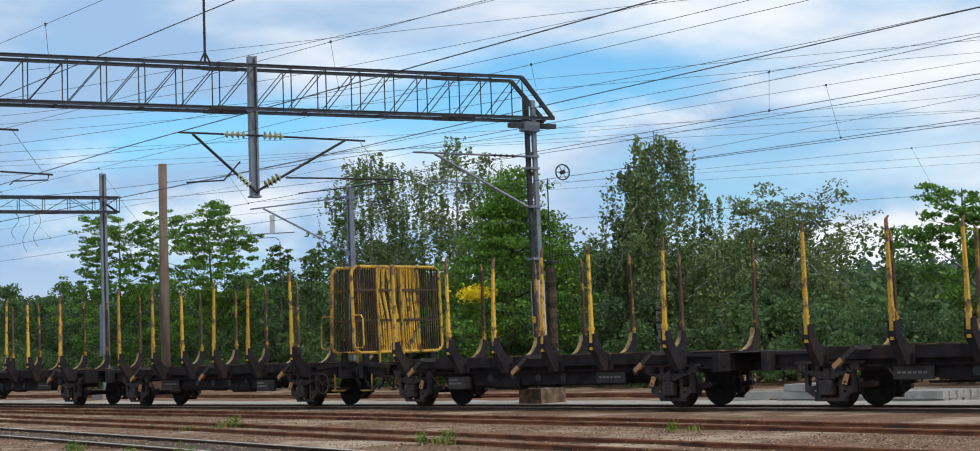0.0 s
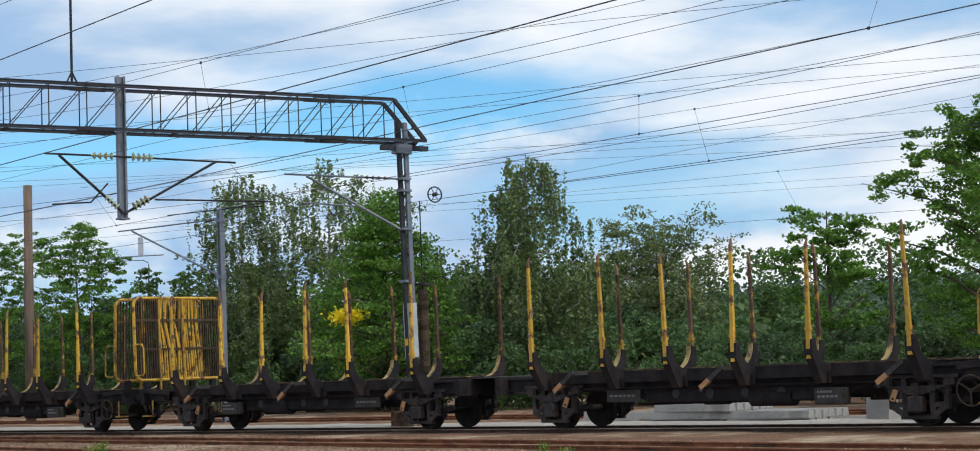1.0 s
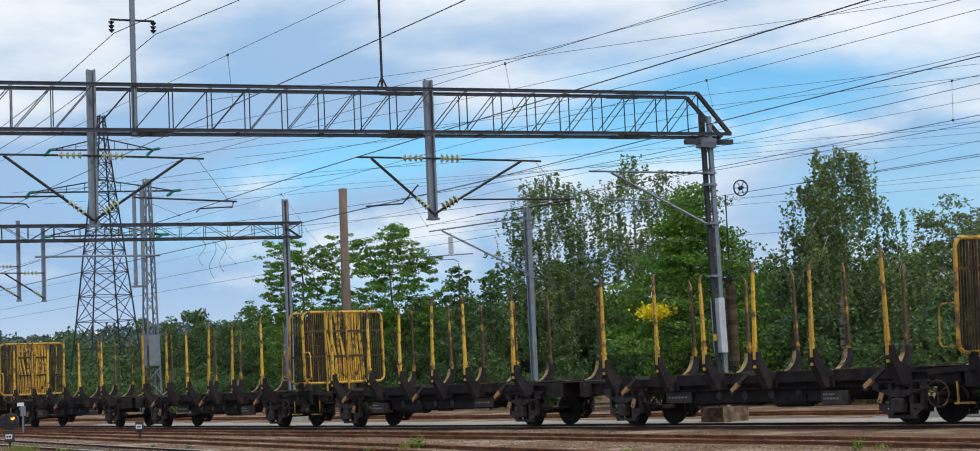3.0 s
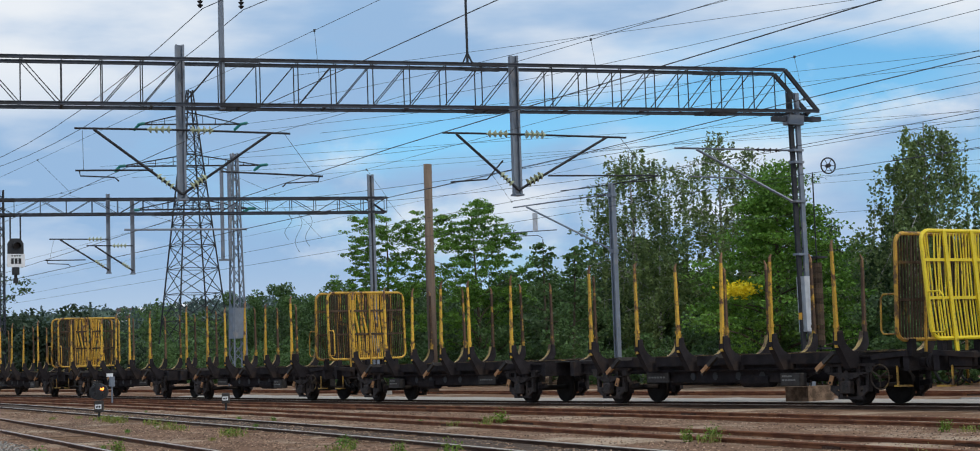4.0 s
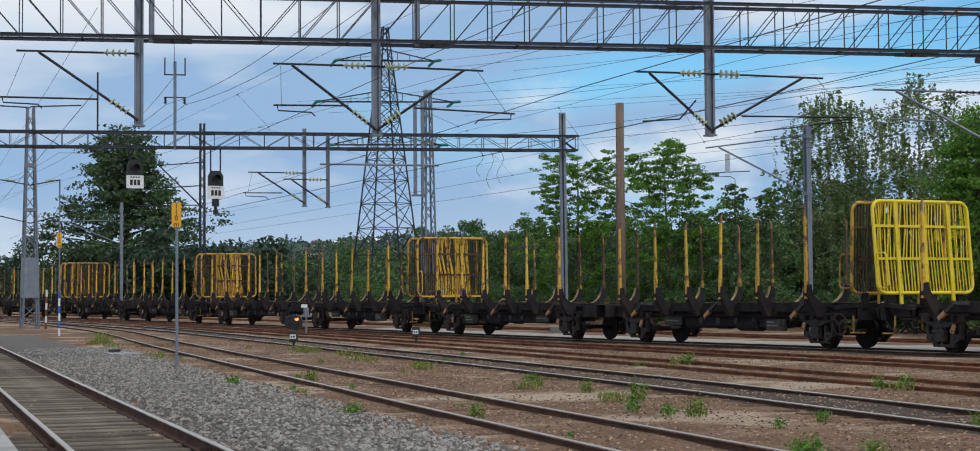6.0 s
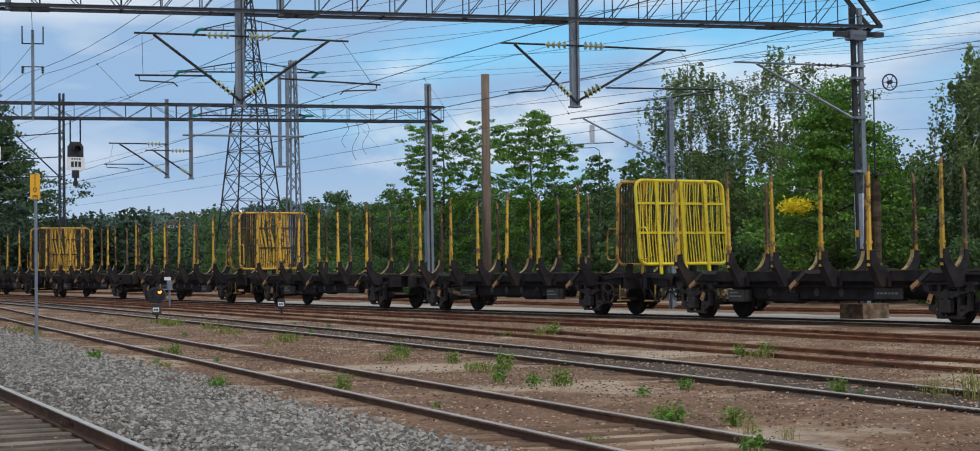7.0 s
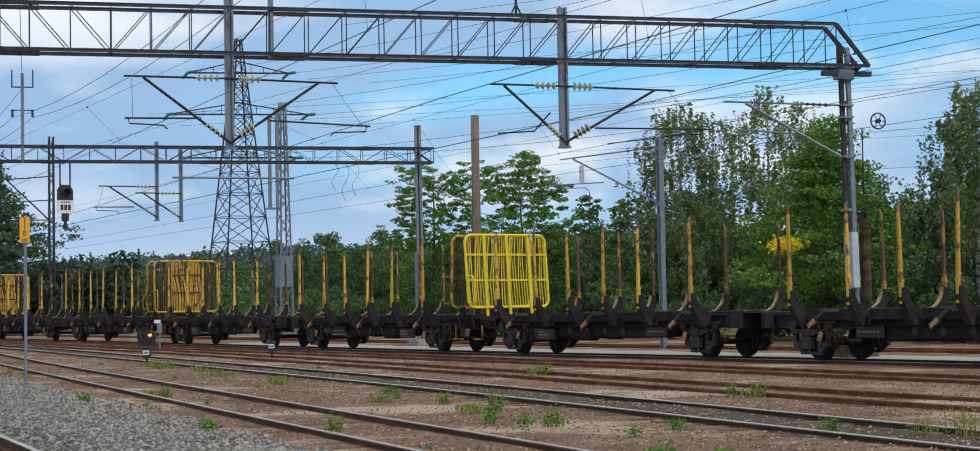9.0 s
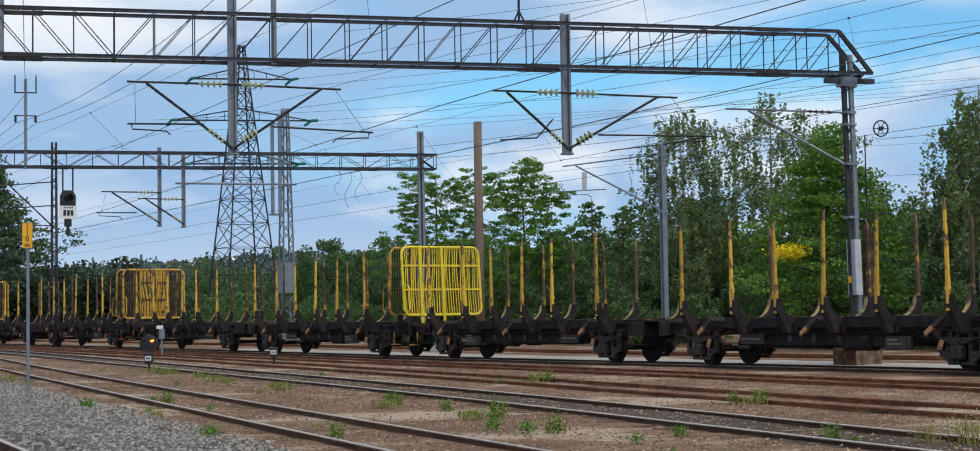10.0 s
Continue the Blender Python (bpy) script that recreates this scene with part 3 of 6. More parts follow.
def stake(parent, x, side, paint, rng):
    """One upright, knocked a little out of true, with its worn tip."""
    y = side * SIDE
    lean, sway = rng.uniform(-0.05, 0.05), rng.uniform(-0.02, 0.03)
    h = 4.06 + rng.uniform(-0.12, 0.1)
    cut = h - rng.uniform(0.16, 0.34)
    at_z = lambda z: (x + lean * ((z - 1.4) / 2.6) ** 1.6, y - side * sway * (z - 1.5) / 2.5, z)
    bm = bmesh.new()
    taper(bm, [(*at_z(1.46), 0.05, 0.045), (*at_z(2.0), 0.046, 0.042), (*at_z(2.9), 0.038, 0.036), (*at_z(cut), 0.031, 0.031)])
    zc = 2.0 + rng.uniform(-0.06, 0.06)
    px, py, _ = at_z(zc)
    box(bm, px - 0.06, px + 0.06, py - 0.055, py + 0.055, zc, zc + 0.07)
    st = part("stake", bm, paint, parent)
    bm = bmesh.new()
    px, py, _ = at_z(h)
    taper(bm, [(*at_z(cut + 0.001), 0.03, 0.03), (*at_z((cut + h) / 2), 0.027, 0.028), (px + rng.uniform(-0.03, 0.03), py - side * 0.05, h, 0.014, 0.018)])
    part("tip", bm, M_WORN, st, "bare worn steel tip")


def wheelset(parent, x):
    ws = new("wheelset")
    ws.parent = parent
    ws.location = (x, 0, 0.46)
    part("axle", make(tube, [(0, -1.0, 0), (0, 1.0, 0)], 0.085, 10), M_WHEEL, ws)
    for s in (-1, 1):
        bm = bmesh.new()
        n = 28
        prof = [(0.46, 0.675), (0.46, 0.79), (0.445, 0.81), (0.40, 0.81), (0.385, 0.775), (0.2, 0.745), (0.16, 0.81), (0.0, 0.815)]
        rings = []
        for r, yy in prof:
            rings.append([bm.verts.new((r * math.cos(k * math.tau / n), s * yy, r * math.sin(k * math.tau / n))) for k in range(n)])
        back = [(0.485, 0.675), (0.485, 0.655), (0.40, 0.655), (0.2, 0.70), (0.0, 0.70)]
        rings = [[bm.verts.new((r * math.cos(k * math.tau / n), s * yy, r * math.sin(k * math.tau / n))) for k in range(n)] for r, yy in back[::-1]] + rings
        for a, b in zip(rings, rings[1:]):
            for k in range(n):
                bm.faces.new((a[k], a[(k + 1) % n], b[(k + 1) % n], b[k]))
        bmesh.ops.remove_doubles(bm, verts=bm.verts, dist=1e-4)
        # ring of web holes shows as raised bosses
        for k in range(4):
            a = k * math.tau / 4
            tube(bm, [(0.29 * math.cos(a), s * 0.755, 0.29 * math.sin(a)), (0.29 * math.cos(a), s * 0.785, 0.29 * math.sin(a))], 0.045, 8)
        part("wheel", bm, M_WHEEL, ws, smooth=False)
    return ws


def axle_guard(parent, x, s):
    """Horn guides, axlebox and leaf spring on one side."""
    y = s * 1.06
    bm = bmesh.new()
    for k in (-1, 1):
        box(bm, x + k * 0.31 - 0.06, x + k * 0.31 + 0.06, y - 0.05, y + 0.09, 0.2, 0.98)
        box(bm, x + k * 0.62 - 0.05, x + k * 0.62 + 0.05, y - 0.05, y + 0.07, 0.36, 0.98)
        bar(bm, (x + k * 0.36, y + s * 0.03, 0.26), (x + k * 0.64, y + s * 0.03, 0.44), 0.07, 0.1)
        box(bm, x + k * 0.48 - 0.14, x + k * 0.48 + 0.14, y - 0.06, y + 0.1, 0.4, 0.5)
        box(bm, x + k * 0.72 - 0.1, x + k * 0.72 + 0.1, y - 0.08, y + 0.1, 0.84, 0.98)
    box(bm, x - 0.42, x + 0.42, y - 0.04, y + 0.05, 0.16, 0.235)
    box(bm, x - 0.9, x + 0.9, y - 0.07, y + 0.12, 0.985, 1.05)
    box(bm, x - 0.7, x + 0.7, y - 0.02, y + 0.03, 0.72, 0.78)
    part("axle_guard", bm, M_GEAR, parent)
    bm = bmesh.new()
    for k in range(5):
        w = 0.66 - 0.11 * k
        box(bm, x - w, x + w, y + s * 0.1 - 0.05, y + s * 0.1 + 0.05, 0.66 + 0.035 * (4 - k), 0.69 + 0.035 * (4 - k))
    box(bm, x - 0.07, x + 0.07, y + s * 0.1 - 0.06, y + s * 0.1 + 0.06, 0.62, 0.88)
    part("leaf_spring", bm, M_GEAR, parent)
    bm = bmesh.new()
    box(bm, x - 0.17, x + 0.17, y + s * 0.12 - 0.11, y + s * 0.12 + 0.09, 0.3, 0.63)
    bmesh.ops.bevel(bm, geom=list(bm.edges), offset=0.03, segments=1, affect="EDGES")
    ab = part("axlebox", bm, M_GEAR, parent)
    bm = bmesh.new()
    tube(bm, [(x, y + s * 0.2, 0.46), (x, y + s * 0.235, 0.46)], 0.1, 12)
    for k in range(4):
        a = k * math.tau / 4 + 0.4
        tube(bm, [(x + 0.065 * math.cos(a), y + s * 0.23, 0.46 + 0.065 * math.sin(a)), (x + 0.065 * math.cos(a), y + s * 0.255, 0.46 + 0.065 * math.sin(a))], 0.018, 6)
    part("cover", bm, M_GREYBOX, ab, "grey axlebox cover")


def bulkhead(parent, x, style, end, rng):
    """End wall of tubes and bars; end: -1 or 1, the side on which the wagon ends."""
    zb, zt, hw = 1.6, 4.14, 1.68
    frame_mat, bar_mat, edge_mat = {"bright": (M_BRIGHT, M_BRIGHT, M_BRIGHT), "mixed": (M_YELLOW, M_YELLOW, M_RUSTBAR), "brown": (M_OLDYELLOW, M_OLDYELLOW, M_RUSTBAR)}[style]
    bm = bmesh.new()
    loop_tube(bm, rounded(-hw, hw, zb, zt, 0.26), x, 0.05)
    bh = part("bulkhead", bm, frame_mat, parent, {"bright": "bright yellow tubular end wall", "mixed": "end wall of rusty and yellow bars", "brown": "rust-brown end wall with yellow frame"}[style])
    for z in (zb + 0.95, zb + 1.85):
        part("rail", make(bar, (x, -hw, z), (x, hw, z), 0.06, 0.07), frame_mat if style == "bright" else M_RUSTBAR, bh)
    n = {"bright": 31, "mixed": 39, "brown": 33}[style]
    for k in range(1, n):
        y = -hw + 2 * hw * k / n
        sag = rng.uniform(-0.03, 0.03)
        inside = {"bright": True, "mixed": -0.7 < y < 0.85, "brown": rng.random() < 0.1}[style]
        bm = bmesh.new()
        if inside:
            tilt = (0.14 if y < 0.1 else 0.05) * (1 if style == "bright" else -1) if abs(y) < 1.4 else 0.0
            wob = rng.uniform(-0.05, 0.05) * (2 if style == "mixed" else 1.4)
            tube(bm, [(x, y, zb), (x - 0.02, y + sag, zb + 0.9), (x - 0.03, y + wob + tilt * 0.7, zb + 1.8), (x, y + tilt, zt)], 0.021 if style == "bright" else 0.028, 5)
        else:
            bar(bm, (x + 0.01, y, zb), (x + 0.01, y + sag * 0.6, zt), 0.05, 0.02)
        part("bar", bm, bar_mat if inside else edge_mat, bh)
    for y in {"bright": (-0.95, 0.0, 0.9), "mixed": (-0.8, 0.1), "brown": (-0.75, 0.7)}[style]:
        thick = 0.11 if style == "bright" else 0.06
        part("post", make(bar, (x + 0.05, y, zb - 0.3), (x + 0.05, y + 0.02, zt), 0.05, thick), bar_mat if style == "bright" else M_OLDYELLOW, bh)
    for y in (-1.25, 0.0, 1.25):
        part("bracket", make(bar, (x, y, 1.2), (x, y, zb + 0.02), 0.16, 0.16), M_WAGON, bh)
    # hand loop on the near side
    if style == "brown":
        bm = bmesh.new()
        tube(bm, [(x - end * 0.06, -0.72, 1.85), (x - end * 0.07, -0.3, 1.83), (x - end * 0.07, -0.24, 1.9), (x - end * 0.07, -0.24, 2.85), (x - end * 0.07, -0.3, 2.95), (x - end * 0.06, -0.72, 2.97)], 0.026, 6)
        part("hand_loop", bm, frame_mat, bh)
    for s in (-1,):
        bm = bmesh.new()
        tube(bm, [(x - end * 0.02, s * hw, 1.75), (x - end * 0.4, s * (hw + 0.02), 1.75), (x - end * 0.48, s * (hw + 0.02), 1.83), (x - end * 0.48, s * (hw + 0.02), 2.6), (x - end * 0.4, s * (hw + 0.02), 2.7), (x - end * 0.02, s * hw, 2.7)], 0.025, 6)
        part("hand_loop", bm, frame_mat, bh)
    # the walls have been knocked out of plumb by the loads
    tilt = {"bright": -0.22, "mixed": -0.08, "brown": 0.1}[style]
    for ob in (bh, *bh.children):
        if not ob.name.startswith("bracket"):
            for v in ob.data.vertices:
                v.co.x += tilt * ((v.co.z - zb) / (zt - zb) - 0.5)


def wagon(kind, style, seed):
    """Two-axle half of a timber wagon pair. kind 'a': bulkhead at the low-x end; 'b': the other way round."""
    rng = random.Random(seed)
    label = {"a": "sooty brown two-axle timber wagon with yellow stakes, empty", "b": "sooty brown timber wagon with yellow stakes and handbrake wheel, empty"}[kind]
    w = thing("timber_wagon", (0, 0, 0), label, "freight wagon", "wagons of the timber train")
    f = (lambda x: x) if kind == "a" else (lambda x: BASE - x)
    e = -1 if kind == "a" else 1
    lo, hi = (-2.13, BASE + 1.6) if kind == "a" else (-1.6, BASE + 2.13)
    # underframe
    for s in (-1, 1):
        sec = [(0.86, 0.92), (1.06, 0.92), (1.06, 0.955), (0.98, 0.965), (0.98, 1.2), (1.06, 1.21), (1.06, 1.245), (0.86, 1.245)]
        sb = part("solebar", make(prism, [(s * yy, zz) for yy, zz in sec], lo, hi), M_WAGON, w)
        bm = bmesh.new()
        prism_pts = [(lo + 3.4, 0.915), (hi - 3.2, 0.915), (hi - 4.2, 0.6), (lo + 4.4, 0.6)]
        vv = [[bm.verts.new((px, s * 0.86 + d, pz)) for px, pz in prism_pts] for d in (-0.03, 0.03)]
        bm.faces.new(vv[0])
        bm.faces.new(vv[1][::-1])
        for i in range(4):
            bm.faces.new((vv[0][i], vv[0][(i + 1) % 4], vv[1][(i + 1) % 4], vv[1][i]))
        part("fish_belly", bm, M_WAGON, w)
        for k in range(4):
            xx = (lo + hi) / 2 - 1.6 + 0.95 * k
            part("web_hole", make(tube, [(xx, s * 0.905, 0.78), (xx, s * 0.915, 0.78)], 0.11, 12), M_BLACK, sb)
    bm = bmesh.new()
    box(bm, lo, hi, -0.25, 0.25, 0.86, 1.2)
    for k in range(7):
        xx = lo + 0.9 + (hi - lo - 1.8) * k / 6
        box(bm, xx - 0.06, xx + 0.06, -0.9, 0.9, 0.95, 1.2)
    part("centre_sill", bm, M_WAGON, w)
    for xx in (lo, hi):
        part("headstock", make(box, xx - 0.09, xx + 0.09, -1.35, 1.35, 0.86, 1.28), M_WAGON, w)
    # buffers and coupling at the bulkhead end
    xe = f(-2.13)
    for s in (-1, 1):
        bm = bmesh.new()
        tube(bm, [(xe, s * 0.875, 1.05), (xe + e * 0.26, s * 0.875, 1.05)], 0.13, 12)
        tube(bm, [(xe + e * 0.26, s * 0.875, 1.05), (xe + e * 0.42, s * 0.875, 1.05)], 0.09, 12)
        tube(bm, [(xe + e * 0.42, s * 0.875, 1.05), (xe + e * 0.465, s * 0.875, 1.05)], 0.225, 16)
        part("buffer", bm, M_WAGON, w)
    bm = bmesh.new()
    tube(bm, [(xe, 0, 1.0), (xe + e * 0.2, 0, 0.98), (xe + e * 0.45, 0, 0.86)], 0.05, 8)
    part("coupling", bm, M_WAGON, w)
    for s in (-1, 1):
        bm = bmesh.new()
        tube(bm, [(xe, s * 0.45, 0.9), (xe + e * 0.2, s * 0.43, 0.6), (xe + e * 0.42, s * 0.38, 0.52), (xe + e * 0.46, s * 0.3, 0.62)], 0.03, 6)
        part("brake_hose", bm, M_BLACK, w)
    # bridge plate and drawbar at the inner end
    xi = f(BASE + 1.6)
    part("bridge_plate", make(box, min(xi, xi - e * 0.76), max(xi, xi - e * 0.76), -0.9, 0.9, 1.285, 1.31), M_GREYBOX, w, "worn grey bridge plate")
    part("drawbar", make(bar, (xi, 0, 0.98), (xi - e * 0.75, 0, 0.98), 0.2, 0.16), M_WAGON, w)
    # bearers and stakes
    outline, inner = bolster_outline()
    for x in STAKES[kind]:
        bm = bmesh.new()
        prism(bm, outline, x - 0.1, x + 0.1)
        bo = part("bolster", bm, M_WAGON, w)
        for s in (-1, 1):
            bm = bmesh.new()
            rows = [[bm.verts.new((x + d, s * (y - 0.012), z + 0.004)) for d in (-0.075, 0.075)] for y, z in inner]
            for a, b in zip(rows, rows[1:]):
                bm.faces.new((a[0], a[1], b[1], b[0]))
            part("wear_strip", bm, M_SCUFF, bo, "scuffed yellow inner curve")
        part("bearer_top", make(box, x - 0.13, x + 0.13, -0.85, 0.85, 1.325, 1.35), M_WAGONTOP, bo, "ochre worn bearer edge")
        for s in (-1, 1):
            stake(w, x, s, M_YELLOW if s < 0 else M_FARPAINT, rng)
    for s in (-1, 1):
        for k in range(5):
            x0, x1 = STAKES[kind][k], STAKES[kind][k + 1]
            part("side_plate", make(box, x0 + 0.22, x1 - 0.22, s * 1.2 - 0.05, s * 1.2 + 0.05, 1.08, 1.345), M_WAGON, w)
            part("edge_strip", make(box, x0 + 0.24, x1 - 0.24, s * 1.2 - 0.055, s * 1.2 + 0.055, 1.348, 1.37), M_WAGONTOP, w, "ochre worn top edge")
    # running gear
    sets = [wheelset(w, 0.0), wheelset(w, BASE)]
    for x in (0.0, BASE):
        for s in (-1, 1):
            axle_guard(w, x, s)
            bm = bmesh.new()
            bar(bm, (x - 0.05, s * 0.8, 0.4), (x + 0.95, s * 0.8, 0.55), 0.1, 0.12)
            box(bm, x + 0.5, x + 0.62, s * 0.8 - 0.08, s * 0.8 + 0.08, 0.3, 0.65)
            part("brake_rigging", bm, M_WAGON, w)
    # lashing arms and towing eyes
    for s in (-1, 1):
        for x in (0.3, 4.6, 9.0):
            xx = x if kind == "a" else x + 0.1
            bm = bmesh.new()
            bar(bm, (xx + 0.85, s * 1.16, 1.33), (xx + 0.62, s * 1.56, 1.33), 0.11, 0.1)
            bar(bm, (xx + 0.68, s * 1.56, 1.35), (xx + 0.12, s * 1.6, 0.93), 0.1, 0.1)
            bar(bm, (xx + 0.2, s * 1.58, 1.0), (xx + 0.09, s * 1.6, 0.84), 0.098, 0.098)
            arm = part("lashing_arm", bm, M_GREYBOX, w, "dull grey-brown swung-out arm")
            part("arm_end", make(bar, (xx + 0.33, s * 1.585, 1.088), (xx + 0.1, s * 1.602, 0.915), 0.106, 0.106), M_ORANGE, arm, "orange painted arm end")
        for x in (0.55, 9.35):
            bm = bmesh.new()
            bar(bm, (x + 0.08, s * 1.3, 0.76), (x, s * 1.32, 0.54), 0.04, 0.11)
            te = part("towing_eye", bm, M_ORANGE, w, "orange towing eye")
            part("eye_hole", make(tube, [(x + 0.02, s * 1.31, 0.59), (x + 0.02, s * 1.345, 0.59)], 0.028, 10), M_BLACK, te)
    # boxes, tanks and lettered plates below the frame
    for s in (-1, 1):
        bm = bmesh.new()
        x = f(2.0)
        box(bm, x - 0.36, x + 0.36, s * 1.1 - 0.14, s * 1.1 + 0.14, 0.5, 0.84)
        bmesh.ops.bevel(bm, geom=list(bm.edges), offset=0.02, segments=1, affect="EDGES")
        pl = part("equipment_box", bm, M_GREYBOX, w, "dirty grey lettered box")
        for k, (a, b) in enumerate(((-0.28, 0.1), (-0.28, 0.24))):
            zz = 0.76 - 0.1 * k
            for j in range(5):
                xa = x + a + (b - a) * j / 5
                part("lettering", make(box, xa, xa + (b - a) / 7, s * 1.243 - 0.004, s * 1.243 + 0.004, zz - 0.022, zz + 0.022), M_FAINT, pl, "faded bars of lettering")
        x = f(7.7)
        pl = part("lettered_plate", make(box, x - 0.5, x + 0.5, s * 1.0 - 0.02, s * 1.0 + 0.02, 0.62, 0.9), M_GREYBOX, w, "small dirty lettered plate")
        for j in range(6):
            part("lettering", make(box, x - 0.4 + 0.13 * j, x - 0.31 + 0.13 * j, s * 1.025 - 0.004, s * 1.025 + 0.004, 0.74, 0.79), M_FAINT, pl)
    bm = bmesh.new()
    x = f(3.7)
    tube(bm, [(x - 0.55, -0.75, 0.66), (x + 0.55, -0.75, 0.66)], 0.2, 14)
    part("air_tank", bm, M_WAGON, w)
    bm = bmesh.new()
    x = f(5.2)
    tube(bm, [(x - 0.4, -0.65, 0.68), (x + 0.25, -0.65, 0.68)], 0.17, 14)
    tube(bm, [(x + 0.25, -0.65, 0.68), (x + 0.9, -0.65, 0.66)], 0.04, 8)
    part("brake_cylinder", bm, M_WAGON, w)
    bm = bmesh.new()
    bar(bm, (2.2, -0.55, 0.55), (7.9, -0.55, 0.6), 0.06, 0.06)
    bar(bm, (2.2, 0.45, 0.58), (7.9, 0.45, 0.6), 0.05, 0.05)
    part("brake_rod", bm, M_WAGON, w)
    # steps and handbrake at the bulkhead end
    for s in (-1, 1):
        bm = bmesh.new()
        xs = f(-1.75)
        bar(bm, (xs, s * 1.25, 0.98), (xs, s * 1.25, 0.5), 0.05, 0.03)
        box(bm, min(xs - 0.02, xs + e * 0.4), max(xs + 0.02, xs + e * 0.4), s * 1.27 - 0.1, s * 1.27 + 0.1, 0.48, 0.52)
        part("step", bm, M_OLDYELLOW, w, "yellow footstep")
        bm = bmesh.new()
        bar(bm, (f(-1.0), s * 1.25, 1.2), (f(-2.2), s * 1.3, 1.28), 0.2, 0.12)
        box(bm, f(-1.5) - 0.35, f(-1.5) + 0.35, s * 1.15 - 0.1, s * 1.15 + 0.1, 0.95, 1.3)
        part("end_bracket", bm, M_WAGON, w)
    if kind == "b":
        for s in (-1, 1):
            x, y, z = BASE + 1.3, s * 1.38, 0.72
            bm = bmesh.new()
            ring = [(x + 0.3 * math.cos(k * math.tau / 20), y, z + 0.3 * math.sin(k * math.tau / 20)) for k in range(21)]
            tube(bm, ring, 0.019, 6, cap=False)
            for k in range(3):
                a = k * math.tau / 3 + 0.5
                tube(bm, [(x, y, z), (x + 0.3 * math.cos(a), y, z + 0.3 * math.sin(a))], 0.02, 6)
            tube(bm, [(x, y - s * 0.4, z), (x, y + s * 0.03, z)], 0.04, 8)
            part("handbrake_wheel", bm, M_WAGONTOP, w, "worn ochre handbrake wheel")
    bulkhead(w, -2.02 if kind == "a" else BASE + 2.24, style, e, rng)
    return w, sets


PERIOD = 29.58
def train_x(t):
    return -12.95 - 4.335 * t - 0.018 * t * t


STYLES = {1: "bright", 0: "bright", -1: "mixed", -2: "mixed", -3: "brown"}
WAGONS = []
proto = {}
for m in range(-6, 2):
    for kind, first in (("b", -BASE), ("a", 5.26)):
        style = STYLES.get(m, "brown") if kind == "a" else "brown"
        key = (kind, style)
        if key not in proto:
            w, sets = wagon(kind, style, len(proto) + 11)
            proto[key] = w
        else:
            w = copy_thing(proto[key], pose(0, 0, 0))
            sets = [c for c in w.children if c.name.startswith("wheelset")]
        WAGONS.append((w, sets, PERIOD * m + first))


def on_line(x):
    return Vector((x, curve_y(TRAIN_LINE, x), rise(x)))


def wagon_pose(x):
    a, b = on_line(x), on_line(x + BASE)
    d = (b - a).normalized()
    side = Vector((0, 0, 1)).cross(d).normalized()
    up = d.cross(side)
    m = Matrix((d, side, up)).transposed().to_4x4()
    m.translation = a
    return m


def motions():
    steps = [0.5 * k for k in range(21)]
    fine = [round(k / 7.5, 4) for k in range(76)]
    for w, sets, off in WAGONS:
        walk(w, [(t, wagon_pose(train_x(t) + off)) for t in steps])
        for ws in sets:
            x, y, z = ws.location
            walk(ws, [(t, pose(x, y, z, 0, math.degrees((train_x(t) - train_x(0)) / 0.46) % 360.0, 0)) for t in fine])

# ---------- catenary gantries, masts, wires ----------
GDIR = Vector((-0.28, -0.96, 0)).normalized()
GSIDE = Vector((0.96, -0.28, 0)).normalized()


def gline(origin, y):
    """The point of a gantry's line at plan ordinate y."""
    k = (y - origin[1]) / GDIR.y
    return Vector((origin[0] + GDIR.x * k, y, 0))


